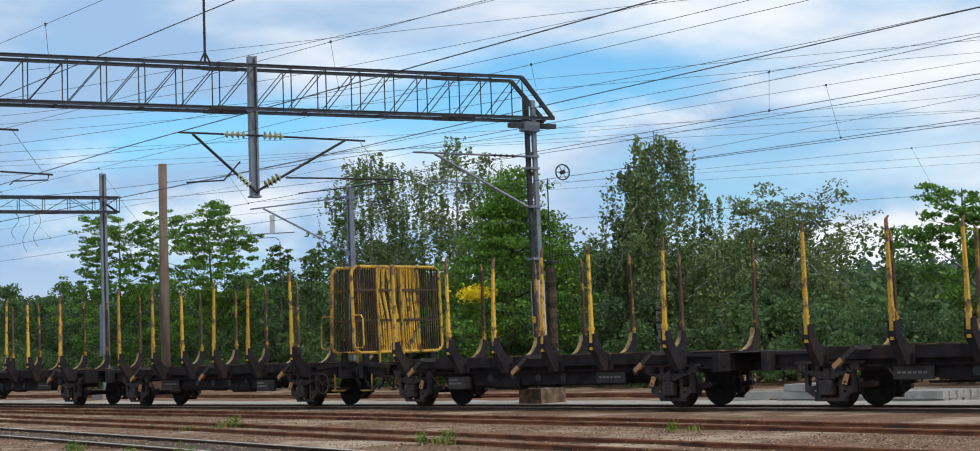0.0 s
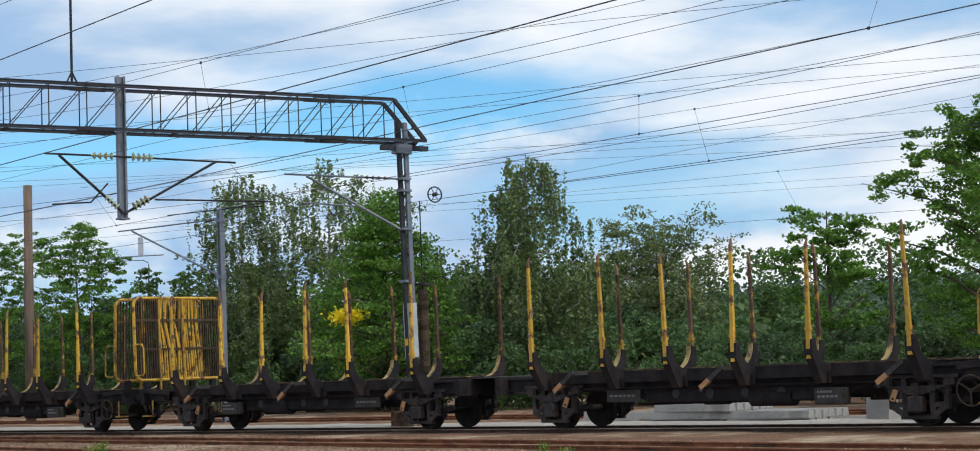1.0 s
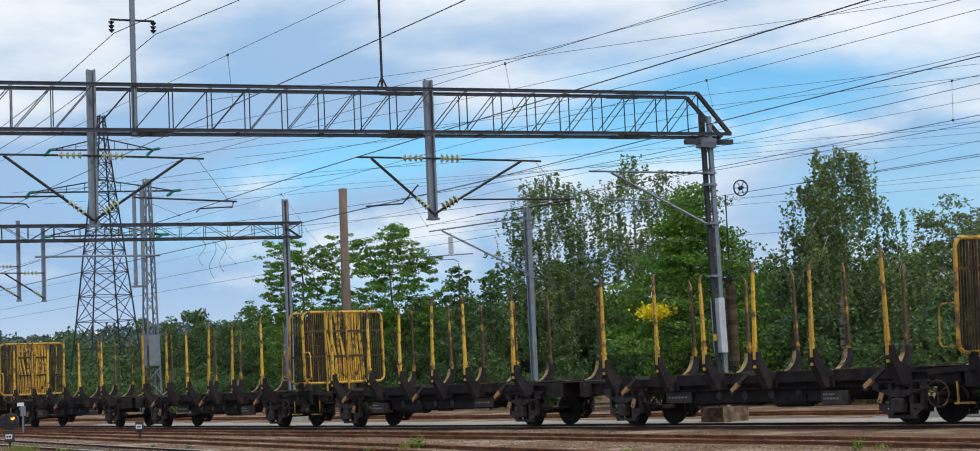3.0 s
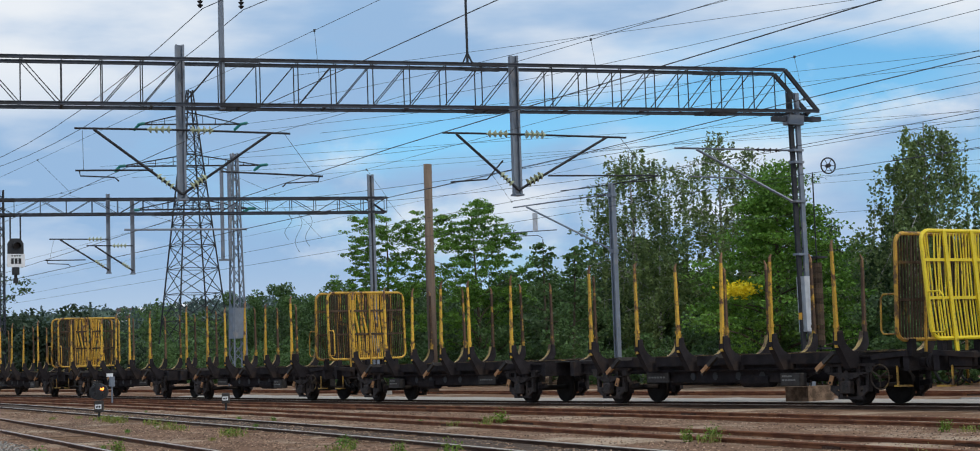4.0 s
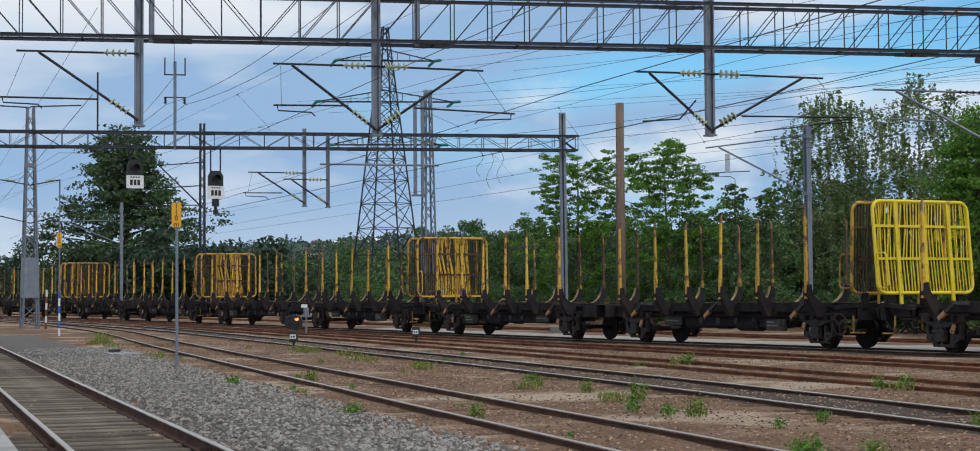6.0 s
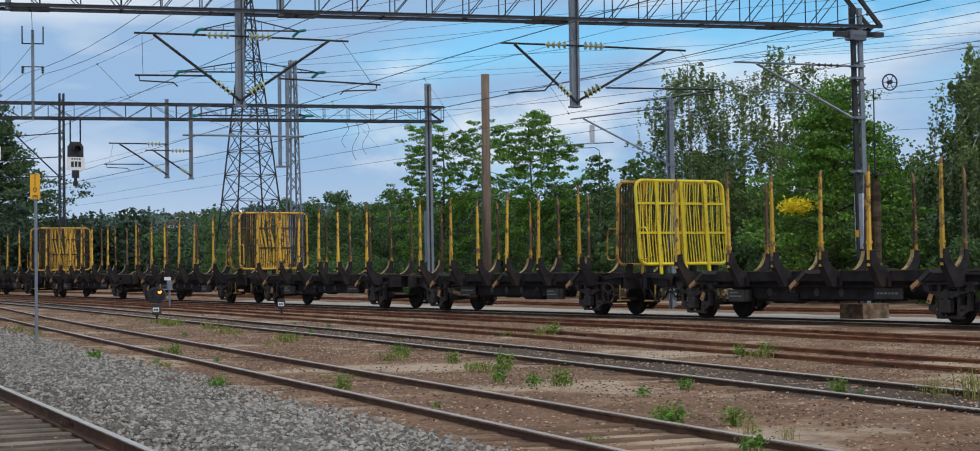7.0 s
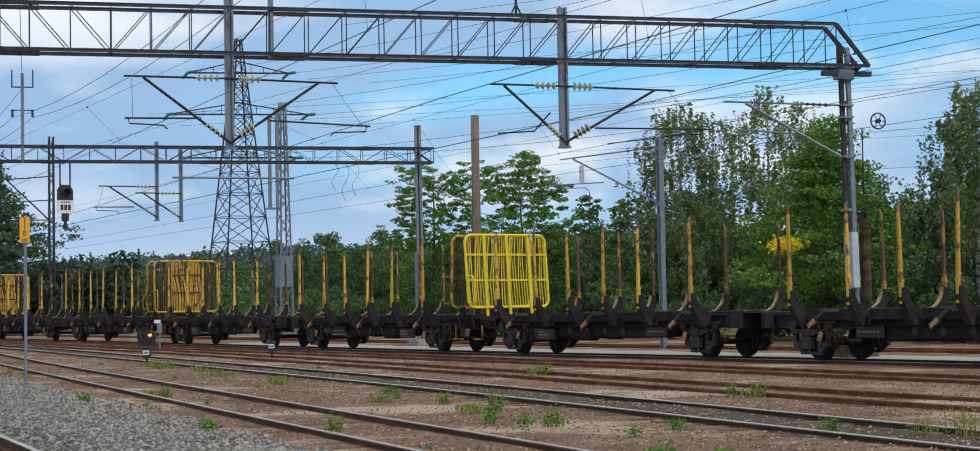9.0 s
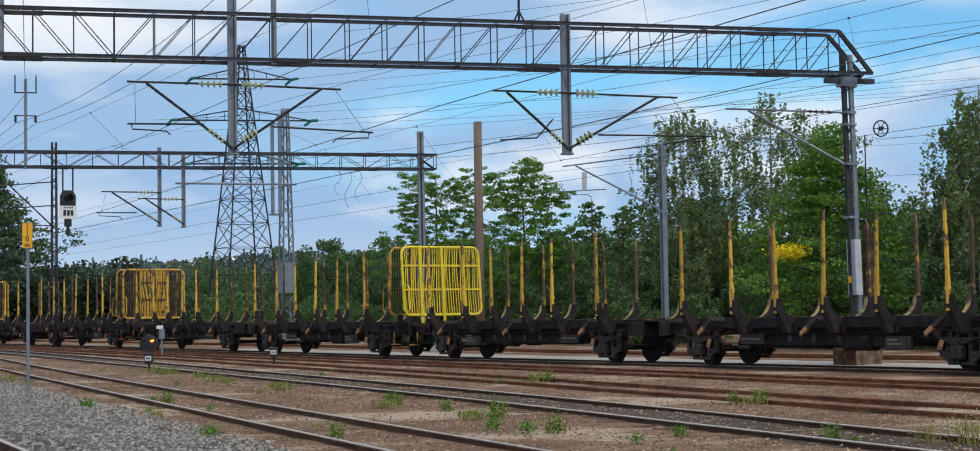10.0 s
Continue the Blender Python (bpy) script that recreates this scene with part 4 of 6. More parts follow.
def truss(parent, origin, y0, y1, zb, zt, half, pitch, slope_end, chord):
    """Box truss along the gantry line: four chords, double verticals and diagonals."""
    for s in (-1, 1):
        for z, ya in ((zb, y0), (zt, y0 - slope_end)):
            bm = bmesh.new()
            a, b = gline(origin, ya) + GSIDE * s * half, gline(origin, y1) + GSIDE * s * half
            a.z = b.z = z
            bar(bm, a, b, chord * 0.55, chord)
            bar(bm, a + Vector((0, 0, chord / 2)), b + Vector((0, 0, chord / 2)), chord, 0.02)
            part("chord", bm, M_BEAM, parent)
        if slope_end:
            a, b = gline(origin, y0 - slope_end) + GSIDE * s * half, gline(origin, y0) + GSIDE * s * half * 0.8
            a.z, b.z = zt, zb
            part("end_brace", make(bar, a, b, 0.09, 0.11), M_DARKSTEEL, parent)
        n = int((y0 - y1 - slope_end) / pitch)
        for k in range(n):
            ya = y0 - slope_end - pitch * k
            pa, pb = gline(origin, ya) + GSIDE * s * half, gline(origin, ya - pitch) + GSIDE * s * half
            lo, hi = Vector((0, 0, zb)), Vector((0, 0, zt))
            part("brace", make(bar, pa + lo, pa + hi, 0.024, 0.024), M_DARKSTEEL, parent)
            flip = ya < 14 if zt - zb > 1 else k % 2
            part("brace", make(bar, *((pa + lo, pb + hi) if flip else (pa + hi, pb + lo)), 0.024, 0.024), M_DARKSTEEL, parent)
    for k in range(int((y0 - y1) / 2.2)):
        p = gline(origin, y0 - 0.8 - 2.2 * k)
        part("cross_tie", make(bar, p + GSIDE * half + Vector((0, 0, zb)), p - GSIDE * half + Vector((0, 0, zb)), 0.05, 0.05), M_DARKSTEEL, parent)
        if (k % 3) == 1:
            for s in (-1, 1):
                for z in (zb, zt):
                    q = p + GSIDE * s * half + Vector((0, 0, z))
                    part("splice_plate", make(bar, q - GDIR * 0.5, q + GDIR * 0.5, chord * 1.12, chord * 1.25), M_DARKSTEEL, parent)


def insulator(parent, a, b, discs, r, material=None):
    r *= 0.85
    a, b = Vector(a), Vector(b)
    bm = bmesh.new()
    d = b - a
    for k in range(discs):
        c = a + d * (k + 0.5) / discs
        h = d.normalized() * 0.03
        tube(bm, [c - h, c, c + h], r, 10, r1=r * 0.45)
    tube(bm, [a, b], r * 0.3, 6)
    part("insulator", bm, material or M_GLASSINS, parent, "pale green glass insulator")


def rod(parent, name, pts, r, material=None):
    return part(name, make(tube, pts, r, 6), material or M_DARKSTEEL, parent)


def post(parent, origin, y, z0, z1, w=0.2):
    p = gline(origin, y)
    f, t_, c = w * 0.5, w * 0.24, w * 0.12
    sec = [(-f, -f), (f, -f), (f, -f + t_), (c, -f + t_), (c, f - t_), (f, f - t_), (f, f), (-f, f), (-f, f - t_), (-c, f - t_), (-c, -f + t_), (-f, -f + t_)]
    bm = bmesh.new()
    lo, hi = [[bm.verts.new(p + GSIDE * a_ + GDIR * b_ + Vector((0, 0, z))) for a_, b_ in sec] for z in (z0, z1)]
    bm.faces.new(lo[::-1])
    bm.faces.new(hi)
    for i in range(12):
        bm.faces.new((lo[i], lo[(i + 1) % 12], hi[(i + 1) % 12], hi[i]))
    ob = part("hanger_post", bm, M_GALV, parent, "galvanised hanging post")
    part("foot_plate", make(box, p.x - w * 0.6, p.x + w * 0.6, p.y - w * 0.6, p.y + w * 0.6, z0 - 0.05, z0 - 0.002), M_GALV, ob)
    return ob


GA = (-35.9, 34.0)
g1 = thing("catenary_gantry", (0, 0, 0), "long grey steel lattice gantry that carries the overhead wires", "gantry")
truss(g1, GA, 34.2, -14.0, 8.36, 9.56, 0.36, 0.98, 1.0, 0.085)


def at(origin, y, z, off=0.0):
    p = gline(origin, y) + GSIDE * off
    return Vector((p.x, p.y, z))


def hanger(gantry, origin, y, zb, ztop, zarm, la, ra, low):
    """A hanging post with its V of insulated cantilever arms."""
    pst = post(gantry, origin, y, zb, ztop, 0.23 if origin is GA else 0.17)
    P = lambda yy, z: at(origin, yy, z, 0.14)
    if la:
        rod(pst, "top_arm", [P(y, zarm), P(y - la, zarm + 0.03)], 0.03)
        insulator(pst, P(y - 0.25, zarm + 0.01), P(y - 0.85, zarm + 0.01), 4, 0.13)
        rod(pst, "diagonal_arm", [P(y, zb + 0.1), P(y - la * 0.82, zarm)], 0.04)
        insulator(pst, P(y - la * 0.08, zb + 0.1 + (zarm - zb) * 0.1), P(y - la * 0.24, zb + 0.1 + (zarm - zb) * 0.29), 4, 0.12)
    if ra:
        rod(pst, "top_arm", [P(y, zarm), P(y + ra, zarm - 0.08)], 0.03)
        insulator(pst, P(y + 0.22, zarm), P(y + 0.8, zarm - 0.01), 4, 0.15)
        rod(pst, "diagonal_arm", [P(y, zb + 0.1), P(y + ra * 0.82, zarm - 0.07)], 0.04)
        insulator(pst, P(y + ra * 0.08, zb + 0.12 + (zarm - zb) * 0.1), P(y + ra * 0.22, zb + 0.1 + (zarm - zb) * 0.27), 4, 0.15)
    for ya, za, yb, zb2 in low:
        rod(pst, "registration_arm", [P(ya, za), P(yb, zb2)], 0.026)
        end = yb if abs(yb - y) > abs(ya - y) else ya
        s = 1 if end > y else -1
        reach = min(abs(end - y), (ra if s > 0 else la) or abs(end - y))
        rod(pst, "stay_wire", [P(end - s * 0.2, zb2), P(y + s * reach * 0.93, zarm - 0.03)], 0.007, M_WIRE)
        rod(pst, "steady_arm", [P(end - s * 0.1, zb2 - 0.02), P(end - s * 0.12, zb2 - 0.14), P(end - s * 0.95, zb2 - 0.18), P(end - s * 1.05, zb2 - 0.28)], 0.02)
    return pst


hanger(g1, GA, 25.37, 6.0, 9.88, 7.66, 2.05, 3.1, [(26.2, 6.5, 29.36, 6.5)])
rod(g1, "registration_arm", [at(GA, 23.5, 6.33, 0.14), at(GA, 24.5, 6.4, 0.14), at(GA, 24.95, 6.92, 0.14)], 0.024)
hanger(g1, GA, 16.52, 5.92, 10.0, 7.72, 2.62, 2.76, [(15.8, 6.66, 13.91, 6.65), (17.49, 6.62, 20.1, 6.49)])
hanger(g1, GA, 10.58, 6.11, 10.0, 7.95, 2.95, 0, [(9.6, 6.75, 7.2, 6.78)])
hanger(g1, GA, 4.4, 6.0, 10.0, 7.8, 2.6, 2.6, [(5.4, 6.6, 7.0, 6.55)])
for y, z in ((17.55, 13.4), (10.9, 13.4)):
    m = rod(g1, "feeder_post", [at(GA, y, 8.25, 0.3), at(GA, y, z, 0.3)], 0.075, M_GALV)
    rod(m, "crossarm", [at(GA, y - 0.55, 11.3, 0.3), at(GA, y + 0.55, 11.28, 0.3)], 0.03)
    for s in (-1, 1):
        insulator(m, at(GA, y + s * 0.52, 11.26, 0.3), at(GA, y + s * 0.52, 10.95, 0.3), 3, 0.1, M_BLACK)
for y in (24.1, 4.0):
    rr = rod(g1, "lightning_rod", [at(GA, y, 9.6), at(GA, y, 13.6)], 0.035)
    bm = bmesh.new()
    for s in (-1, 1):
        bar(bm, at(GA, y + s * 0.16, 9.6), at(GA, y, 9.95), 0.04, 0.04)
    part("foot", bm, M_DARKSTEEL, rr)

# the gantry's column
cx, cy = -36.05, 33.6
col = part("column", make(bar, Vector((cx + 0.15, cy, -0.1)) - GDIR * 0.11, Vector((cx, cy, 8.95)) - GDIR * 0.11, 0.15, 0.08), M_GALV, g1, "galvanised channel column with lacing bars")
# left channel takes the dark steel so its colour carries the column's shaded side
part("channel", make(bar, Vector((cx + 0.15, cy, -0.1)) + GDIR * 0.11, Vector((cx, cy, 8.95)) + GDIR * 0.11, 0.15, 0.08), M_DARKSTEEL, col, "shaded-side channel, shade put into its colour")
for k in range(13):
    z = 0.5 + 0.6 * k
    f = lambda zz: cx + 0.15 * (1 - zz / 8.95)
    part("lacing", make(bar, Vector((f(z), cy, z)) + GDIR * 0.15, Vector((f(z + 0.45), cy, z + 0.45)) - GDIR * 0.15, 0.04, 0.03), M_DARKSTEEL, col)
part("knee_plate", make(bar, Vector((cx, cy, 8.0)) + GDIR * 0.02, Vector((cx, cy, 8.28)), 0.36, 0.5), M_GALV, col)
part("saddle", make(bar, Vector((cx, cy, 8.18)) - GDIR * 0.85, Vector((cx, cy, 8.18)) + GDIR * 0.7, 0.16, 0.14), M_BEAM, col)
part("guard_plate", make(bar, (cx + 0.12, cy, 1.95), (cx + 0.09, cy, 3.55), 0.24, 0.34), mat("pale_guard_sheet", (0.5, 0.52, 0.55), 0.5, dark=0.7, light=1.15, scale=4, fine=60, bump=0.1), col, "pale perforated climbing guard")
part("warning_label", make(box, cx + 0.02, cx + 0.16, cy - 0.19, cy - 0.18, 2.3, 2.5), M_SIGN, col, "small yellow warning label")
for z in (4.2, 5.75, 6.9, 7.25):
    part("clamp", make(box, cx - 0.1, cx + 0.16, cy - 0.19, cy + 0.19, z - 0.035, z + 0.035), M_GALV, col)
ca = rod(col, "cantilever", [(cx, cy - 0.2, 5.75), (-37.4, 31.0, 7.35)], 0.04, M_GALV)
rod(col, "top_tube", [(cx, cy - 0.2, 7.25), (-38.3, 30.9, 7.5)], 0.032, M_GALV)
insulator(col, (cx - 0.2, cy - 0.45, 7.27), (cx - 0.65, cy - 0.98, 7.32), 4, 0.08, M_GREYBOX)
rod(col, "registration_arm", [(-36.7, 32.6, 6.45), (-37.9, 31.1, 6.62)], 0.025, M_GALV)
# brown stone in place of pale concrete paints the footing as if shadowed
tagged(solid("foundation", make(box, cx - 0.35, cx + 0.6, cy - 0.5, cy + 0.5, -0.35, 0.38), M_BROWNSTONE, "rough concrete footing of the gantry column, darkened for its shade", "foundation"))
# rusted balance weights beside the column
bw = thing("balance_weight", (cx + 0.2, cy + 0.45, 0), "stack of rusty brown balance weights beside the column", "counterweight")
for k in range(16):
    part("weight", make(tube, [(0, 0, 1.55 + 0.15 * k), (0, 0, 1.692 + 0.15 * k)], 0.15, 12), M_RUSTBAR, bw)
rod(bw, "guide_bar", [(0.0, 0.0, 0.3), (0.0, 0.0, 6.6)], 0.02)
for z in (1.45, 4.1):
    part("guide_bracket", make(box, -0.3, 0.25, -0.2, 0.2, z - 0.03, z + 0.03), M_DARKSTEEL, bw)
tw = thing("tension_wheel", (-35.65, 34.5, 6.79), "dark spoked tension wheel on an overhead wire", "wheel")
bm = bmesh.new()
tube(bm, [Vector((0, 0, 0)) + (GDIR * math.cos(k * math.tau / 22) + Vector((0, 0, 1)) * math.sin(k * math.tau / 22)) * 0.23 for k in range(23)], 0.022, 6, cap=False)
part("rim", bm, M_DARKSTEEL, tw)
for k in range(6):
    part("spoke", make(tube, [(0, 0, 0), (GDIR * math.cos(k * math.tau / 6) + Vector((0, 0, 1)) * math.sin(k * math.tau / 6)) * 0.23], 0.012, 5), M_DARKSTEEL, tw)
part("hub", make(tube, [-GSIDE * 0.08, GSIDE * 0.08], 0.06, 10), M_DARKSTEEL, tw)

# second gantry, further along the line
GB = (-67.0, 36.0)
g2 = thing("catenary_gantry", (0, 0, 0), "shallow steel lattice gantry further down the line", "gantry")
truss(g2, GB, 36.8, -6.0, 8.3, 8.95, 0.28, 1.05, 0.0, 0.09)
rod(g2, "end_brace", [at(GB, 35.9, 8.95), at(GB, 36.8, 8.3)], 0.05)
hanger(g2, GB, 24.85, 5.75, 9.2, 7.2, 2.4, 0, [(23.9, 6.31, 22.25, 6.31)])
hanger(g2, GB, 25.85, 5.7, 8.9, 6.9, 1.9, 0, [])
fp = rod(g2, "feeder_post", [at(GB, 19.4, 8.2, 0.25), at(GB, 19.4, 12.1, 0.25)], 0.07, M_GALV)
rod(fp, "crossarm", [at(GB, 18.95, 11.5, 0.25), at(GB, 19.85, 11.5, 0.25)], 0.03)
for s in (-1, 1):
    rod(fp, "horn", [at(GB, 19.4 + s * 0.42, 11.5, 0.25), at(GB, 19.4 + s * 0.42, 12.25, 0.25)], 0.03)
    insulator(fp, at(GB, 19.4 + s * 0.4, 10.5, 0.25), at(GB, 19.4 + s * 0.4, 10.2, 0.25), 3, 0.1, M_BLACK)
rod(fp, "crossarm", [at(GB, 18.95, 10.5, 0.25), at(GB, 19.85, 10.5, 0.25)], 0.025)
rod(g2, "lightning_rod", [at(GB, 16.2, 8.9), at(GB, 16.2, 11.6)], 0.04)
mx, my = -66.95, 36.15
bm = bmesh.new()
for s in (-1, 1):
    bar(bm, Vector((mx + 0.1, my, 0)) + GDIR * s * 0.09, Vector((mx, my, 10.05)) + GDIR * s * 0.09, 0.12, 0.07)
mc = part("column", bm, M_GALV, g2, "galvanised double-channel column")
part("web", make(bar, (mx + 0.1, my, 0), (mx, my, 10.0), 0.07, 0.07), M_DARKSTEEL, mc)
part("guard_plate", make(box, mx - 0.08, mx + 0.2, my - 0.22, my - 0.19, 1.9, 4.2), M_GALV, mc, "pale climbing guard plate")
solid("foundation", make(box, mx - 0.4, mx + 0.6, my - 0.5, my + 0.5, -0.35, 0.25), M_CONCRETE, "pale concrete footing of the column", "foundation")

for y, drop in ((32.45, 1.2), (32.9, 1.75), (33.35, 1.5)):
    rod(g2, "cable_loop", [at(GB, y + 0.16 * math.sin(k * 0.8), 8.28 - drop * k / 8, 0.1) if k else at(GB, y, 8.28, 0.1) for k in range(9)], 0.01, M_WIRE)

# signals hanging below the second gantry
def hanging_signal(y, zc, off, hang):
    sg = thing("hanging_signal", tuple(at(GB, y, zc, off)), "black hooded railway signal with a white number plate below a gantry", "signal", "signals under the gantry")
    bm = bmesh.new()
    prism(bm, [(-0.34, -0.05), (0.34, -0.05), (0.34, 0.4), (0.2, 0.62), (-0.2, 0.62), (-0.34, 0.4)], 0.1, 0.2)
    head = part("backboard", bm, M_BLACK, sg)
    part("lens", make(tube, [(0.205, 0, 0.28), (0.23, 0, 0.28)], 0.12, 14), M_GREYBOX, head)
    bm = bmesh.new()
    for k in range(8):
        a0, a1 = radians(200 - 220 * k / 8), radians(200 - 220 * (k + 1) / 8)
        bar(bm, (0.34, 0.17 * math.cos(a0), 0.28 + 0.17 * math.sin(a0)), (0.34, 0.17 * math.cos(a1), 0.28 + 0.17 * math.sin(a1)), 0.28, 0.02)
    part("hood", bm, M_BLACK, head)
    pl = part("number_plate", make(box, 0.2, 0.225, -0.38, 0.38, -0.62, -0.05), M_WHITE, sg, "white plate with black marks")
    for k in range(4):
        part("mark", make(box, 0.226, 0.232, -0.2 + 0.11 * k, -0.13 + 0.11 * k, -0.16, -0.1), M_BLACK, pl)
    for k in range(3):
        part("mark", make(box, 0.226, 0.232, -0.22 + 0.16 * k, -0.1 + 0.16 * k, -0.48, -0.24), M_BLACK, pl)
    if hang:
        bm = bmesh.new()
        tube(bm, [(0.15, 0, -0.62), (0.15, 0, -0.95)], 0.16, 10)
        tube(bm, [(0.15, 0, -0.95), (0.15, 0, -1.1)], 0.07, 8)
        tube(bm, [(0.15, 0, -1.1), (0.15, 0, -1.3)], 0.11, 10)
        part("lower_lamp", bm, M_BLACK, sg)
    for s in (-1, 1):
        part("hanger_rod", make(tube, [(0.15, s * 0.22, 0.4 if hang else -0.1), (0.15, s * 0.22, 8.3 - zc)], 0.035, 6), M_DARKSTEEL, sg)


hanging_signal(21.05, 6.65, 0.1, True)
hanging_signal(17.7, 7.1, 0.1, False)

# plain masts behind the train
def cantilever_mast(x, y, h, name, label, arms, guard=False, w=0.23, toward=(-1.0, -0.15), base=0.0):
    ms = thing(name, (x, y, 0), label, "mast")
    d = Vector((*toward, 0)).normalized()
    bm = bmesh.new()
    for s in (-1, 1):
        bar(bm, (s * w * 0.38, 0, -0.2), (s * w * 0.38, 0, h), w * 0.24, w * 0.8)
    box(bm, -w * 0.3, w * 0.3, -0.03, 0.03, -0.2, h - 0.02)
    pole = part("pole", bm, M_GALV, ms)
    for z in (h - 0.45, h - 2.6):
        part("clamp", make(box, -w * 0.65, w * 0.65, -w * 0.55, w * 0.55, z - 0.07, z + 0.07), M_GALV, pole)
    P = lambda k, z: d * k + Vector((0, 0, z))
    for ln, zt, zd in arms:
        rod(ms, "top_tube", [P(0, zt), P(ln, zt + 0.06)], 0.03, M_GALV)
        insulator(ms, P(0.35, zt), P(0.9, zt), 4, 0.07, M_GREYBOX)
        rod(ms, "cantilever", [P(0, zd), P(ln * 0.86, zt)], 0.038, M_GALV)
        rod(ms, "registration_arm", [P(ln * 0.55, zd + (zt - zd) * 0.5), P(ln * 1.12, zt - 0.95)], 0.024, M_GALV)
        rod(ms, "steady_arm", [P(ln * 1.0, zt - 0.98), P(ln * 0.97, zt - 1.15), P(ln * 0.75, zt - 1.22), P(ln * 0.7, zt - 1.35)], 0.018, M_GALV)
    return ms


m3 = cantilever_mast(-51.0, 38.0, 8.0, "catenary_mast", "slim galvanised catenary mast with a bracket arm behind the train", [(6.4, 7.6, 5.4)], toward=(-1.0, -0.05))
part("plate", make(box, -5.05, -4.72, -0.3, -0.27, 6.55, 7.3), M_WHITE, m3, "small white plate on the arm")
rod(m3, "top_tube", [(0, 0, 7.95), (2.9, 0.2, 8.0)], 0.022)
rod(m3, "top_tube", [(0, 0, 7.95), (-3.4, 0.0, 8.05)], 0.022)
cantilever_mast(-116.8, 27.7, 8.55, "catenary_mast", "grey catenary mast with bracket arms near the big tree", [(5.5, 7.3, 5.6)], toward=(-0.75, -0.66))
solid("utility_pole", make(tube, [(-64.9, 38.0, -0.3), (-64.92, 38.0, 5), (-64.92, 38.02, 10.35)], 0.24, 14, r1=0.19), M_WOOD, "tall bare weathered wooden pole", "pole", smooth=True)


def lattice_mast(x, y, h, w0, w1, name, label, material, clad, cat="mast", pitch=0.75, thick=1.0):
    lm = thing(name, (x, y, 0), label, cat)
    corner = lambda i, z: Vector(((-1, 1, 1, -1)[i] * (w0 + (w1 - w0) * z / h) / 2, (-1, -1, 1, 1)[i] * (w0 + (w1 - w0) * z / h) / 2, z))
    for i in range(4):
        part("leg", make(bar, corner(i, -0.2), corner(i, h), 0.075 * thick, 0.075 * thick), material, lm)
    z, k = 0.0, 0
    while z < h - pitch * 0.6:
        z1 = min(h, z + pitch)
        for i in range(4):
            j = (i + 1) % 4
            part("lacing", make(bar, corner(i if k % 2 else j, z), corner(j if k % 2 else i, z1), 0.04 * thick, 0.04 * thick), material, lm)
            if pitch > 1.5:
                part("lacing", make(bar, corner(j if k % 2 else i, z), corner(i if k % 2 else j, z1), 0.04 * thick, 0.04 * thick), material, lm)
                part("lacing", make(bar, corner(i, z1), corner(j, z1), 0.04 * thick, 0.04 * thick), material, lm)
        z, k = z1, k + 1
        pitch = max(pitch * 0.93, 0.6) if pitch > 1.5 else pitch
    if clad:
        for i, (za, zb) in enumerate(clad):
            for j in range(4):
                a, b, c, d = corner(j, za), corner((j + 1) % 4, za), corner((j + 1) % 4, zb), corner(j, zb)
                bm = bmesh.new()
                out = ((a + b) / 2 - Vector((0, 0, za))).normalized() * 0.045
                vs = [bm.verts.new(p + out) for p in (a, b, c, d)] + [bm.verts.new(p + out * 1.6) for p in (a, b, c, d)]
                bm.faces.new(vs[:4])
                bm.faces.new(vs[4:][::-1])
                for q in range(4):
                    bm.faces.new((vs[q], vs[(q + 1) % 4], vs[4 + (q + 1) % 4], vs[4 + q]))
                part("guard_plate", bm, M_GALV, lm, "pale sheet climbing guard")
    return lm


lm1 = lattice_mast(-91.0, 40.0, 14.1, 0.85, 0.3, "lattice_mast", "tall pale lattice mast with a sheet guard at its foot", M_GALV, [(3.1, 4.9)], thick=1.15)
RT = Vector((0.402, 0.915, 0.0))
rod(lm1, "crossbar", [RT * -6.64 + Vector((0.5, 0, 9.64)), RT * 0.45 + Vector((0.5, 0, 9.52))], 0.07, M_GALV)
for off, top in ((-0.97, 13.3), (-0.53, 13.6)):
    hp = rod(lm1, "hanging_post", [RT * off + Vector((0.5, 0, 7.75)), RT * off + Vector((0.5, 0, top))], 0.11, M_GALV)
    part("foot", make(bar, RT * (off - 0.25) + Vector((0.5, 0, 7.74)), RT * (off + 0.2) + Vector((0.5, 0, 7.74)), 0.12, 0.12), M_GALV, hp)
rod(lm1, "tie", [RT * -0.97 + Vector((0.5, 0, 13.2)), (0, 0, 13.0)], 0.04, M_GALV)
ll = lattice_mast(-93.4, 17.1, 12.3, 0.85, 0.32, "lattice_mast", "pale lattice mast with a sheet guard beside the tracks", M_GALV, [(1.8, 4.0)], thick=1.15)
for s, ln, z in ((-1, 2.6, 12.3), (1, 3.4, 12.35)):
    rod(ll, "top_tube", [(0, 0, z), Vector((0, 0, z)) - GDIR * s * ln * 0.8 + Vector((0, 0, 0.1))], 0.04)
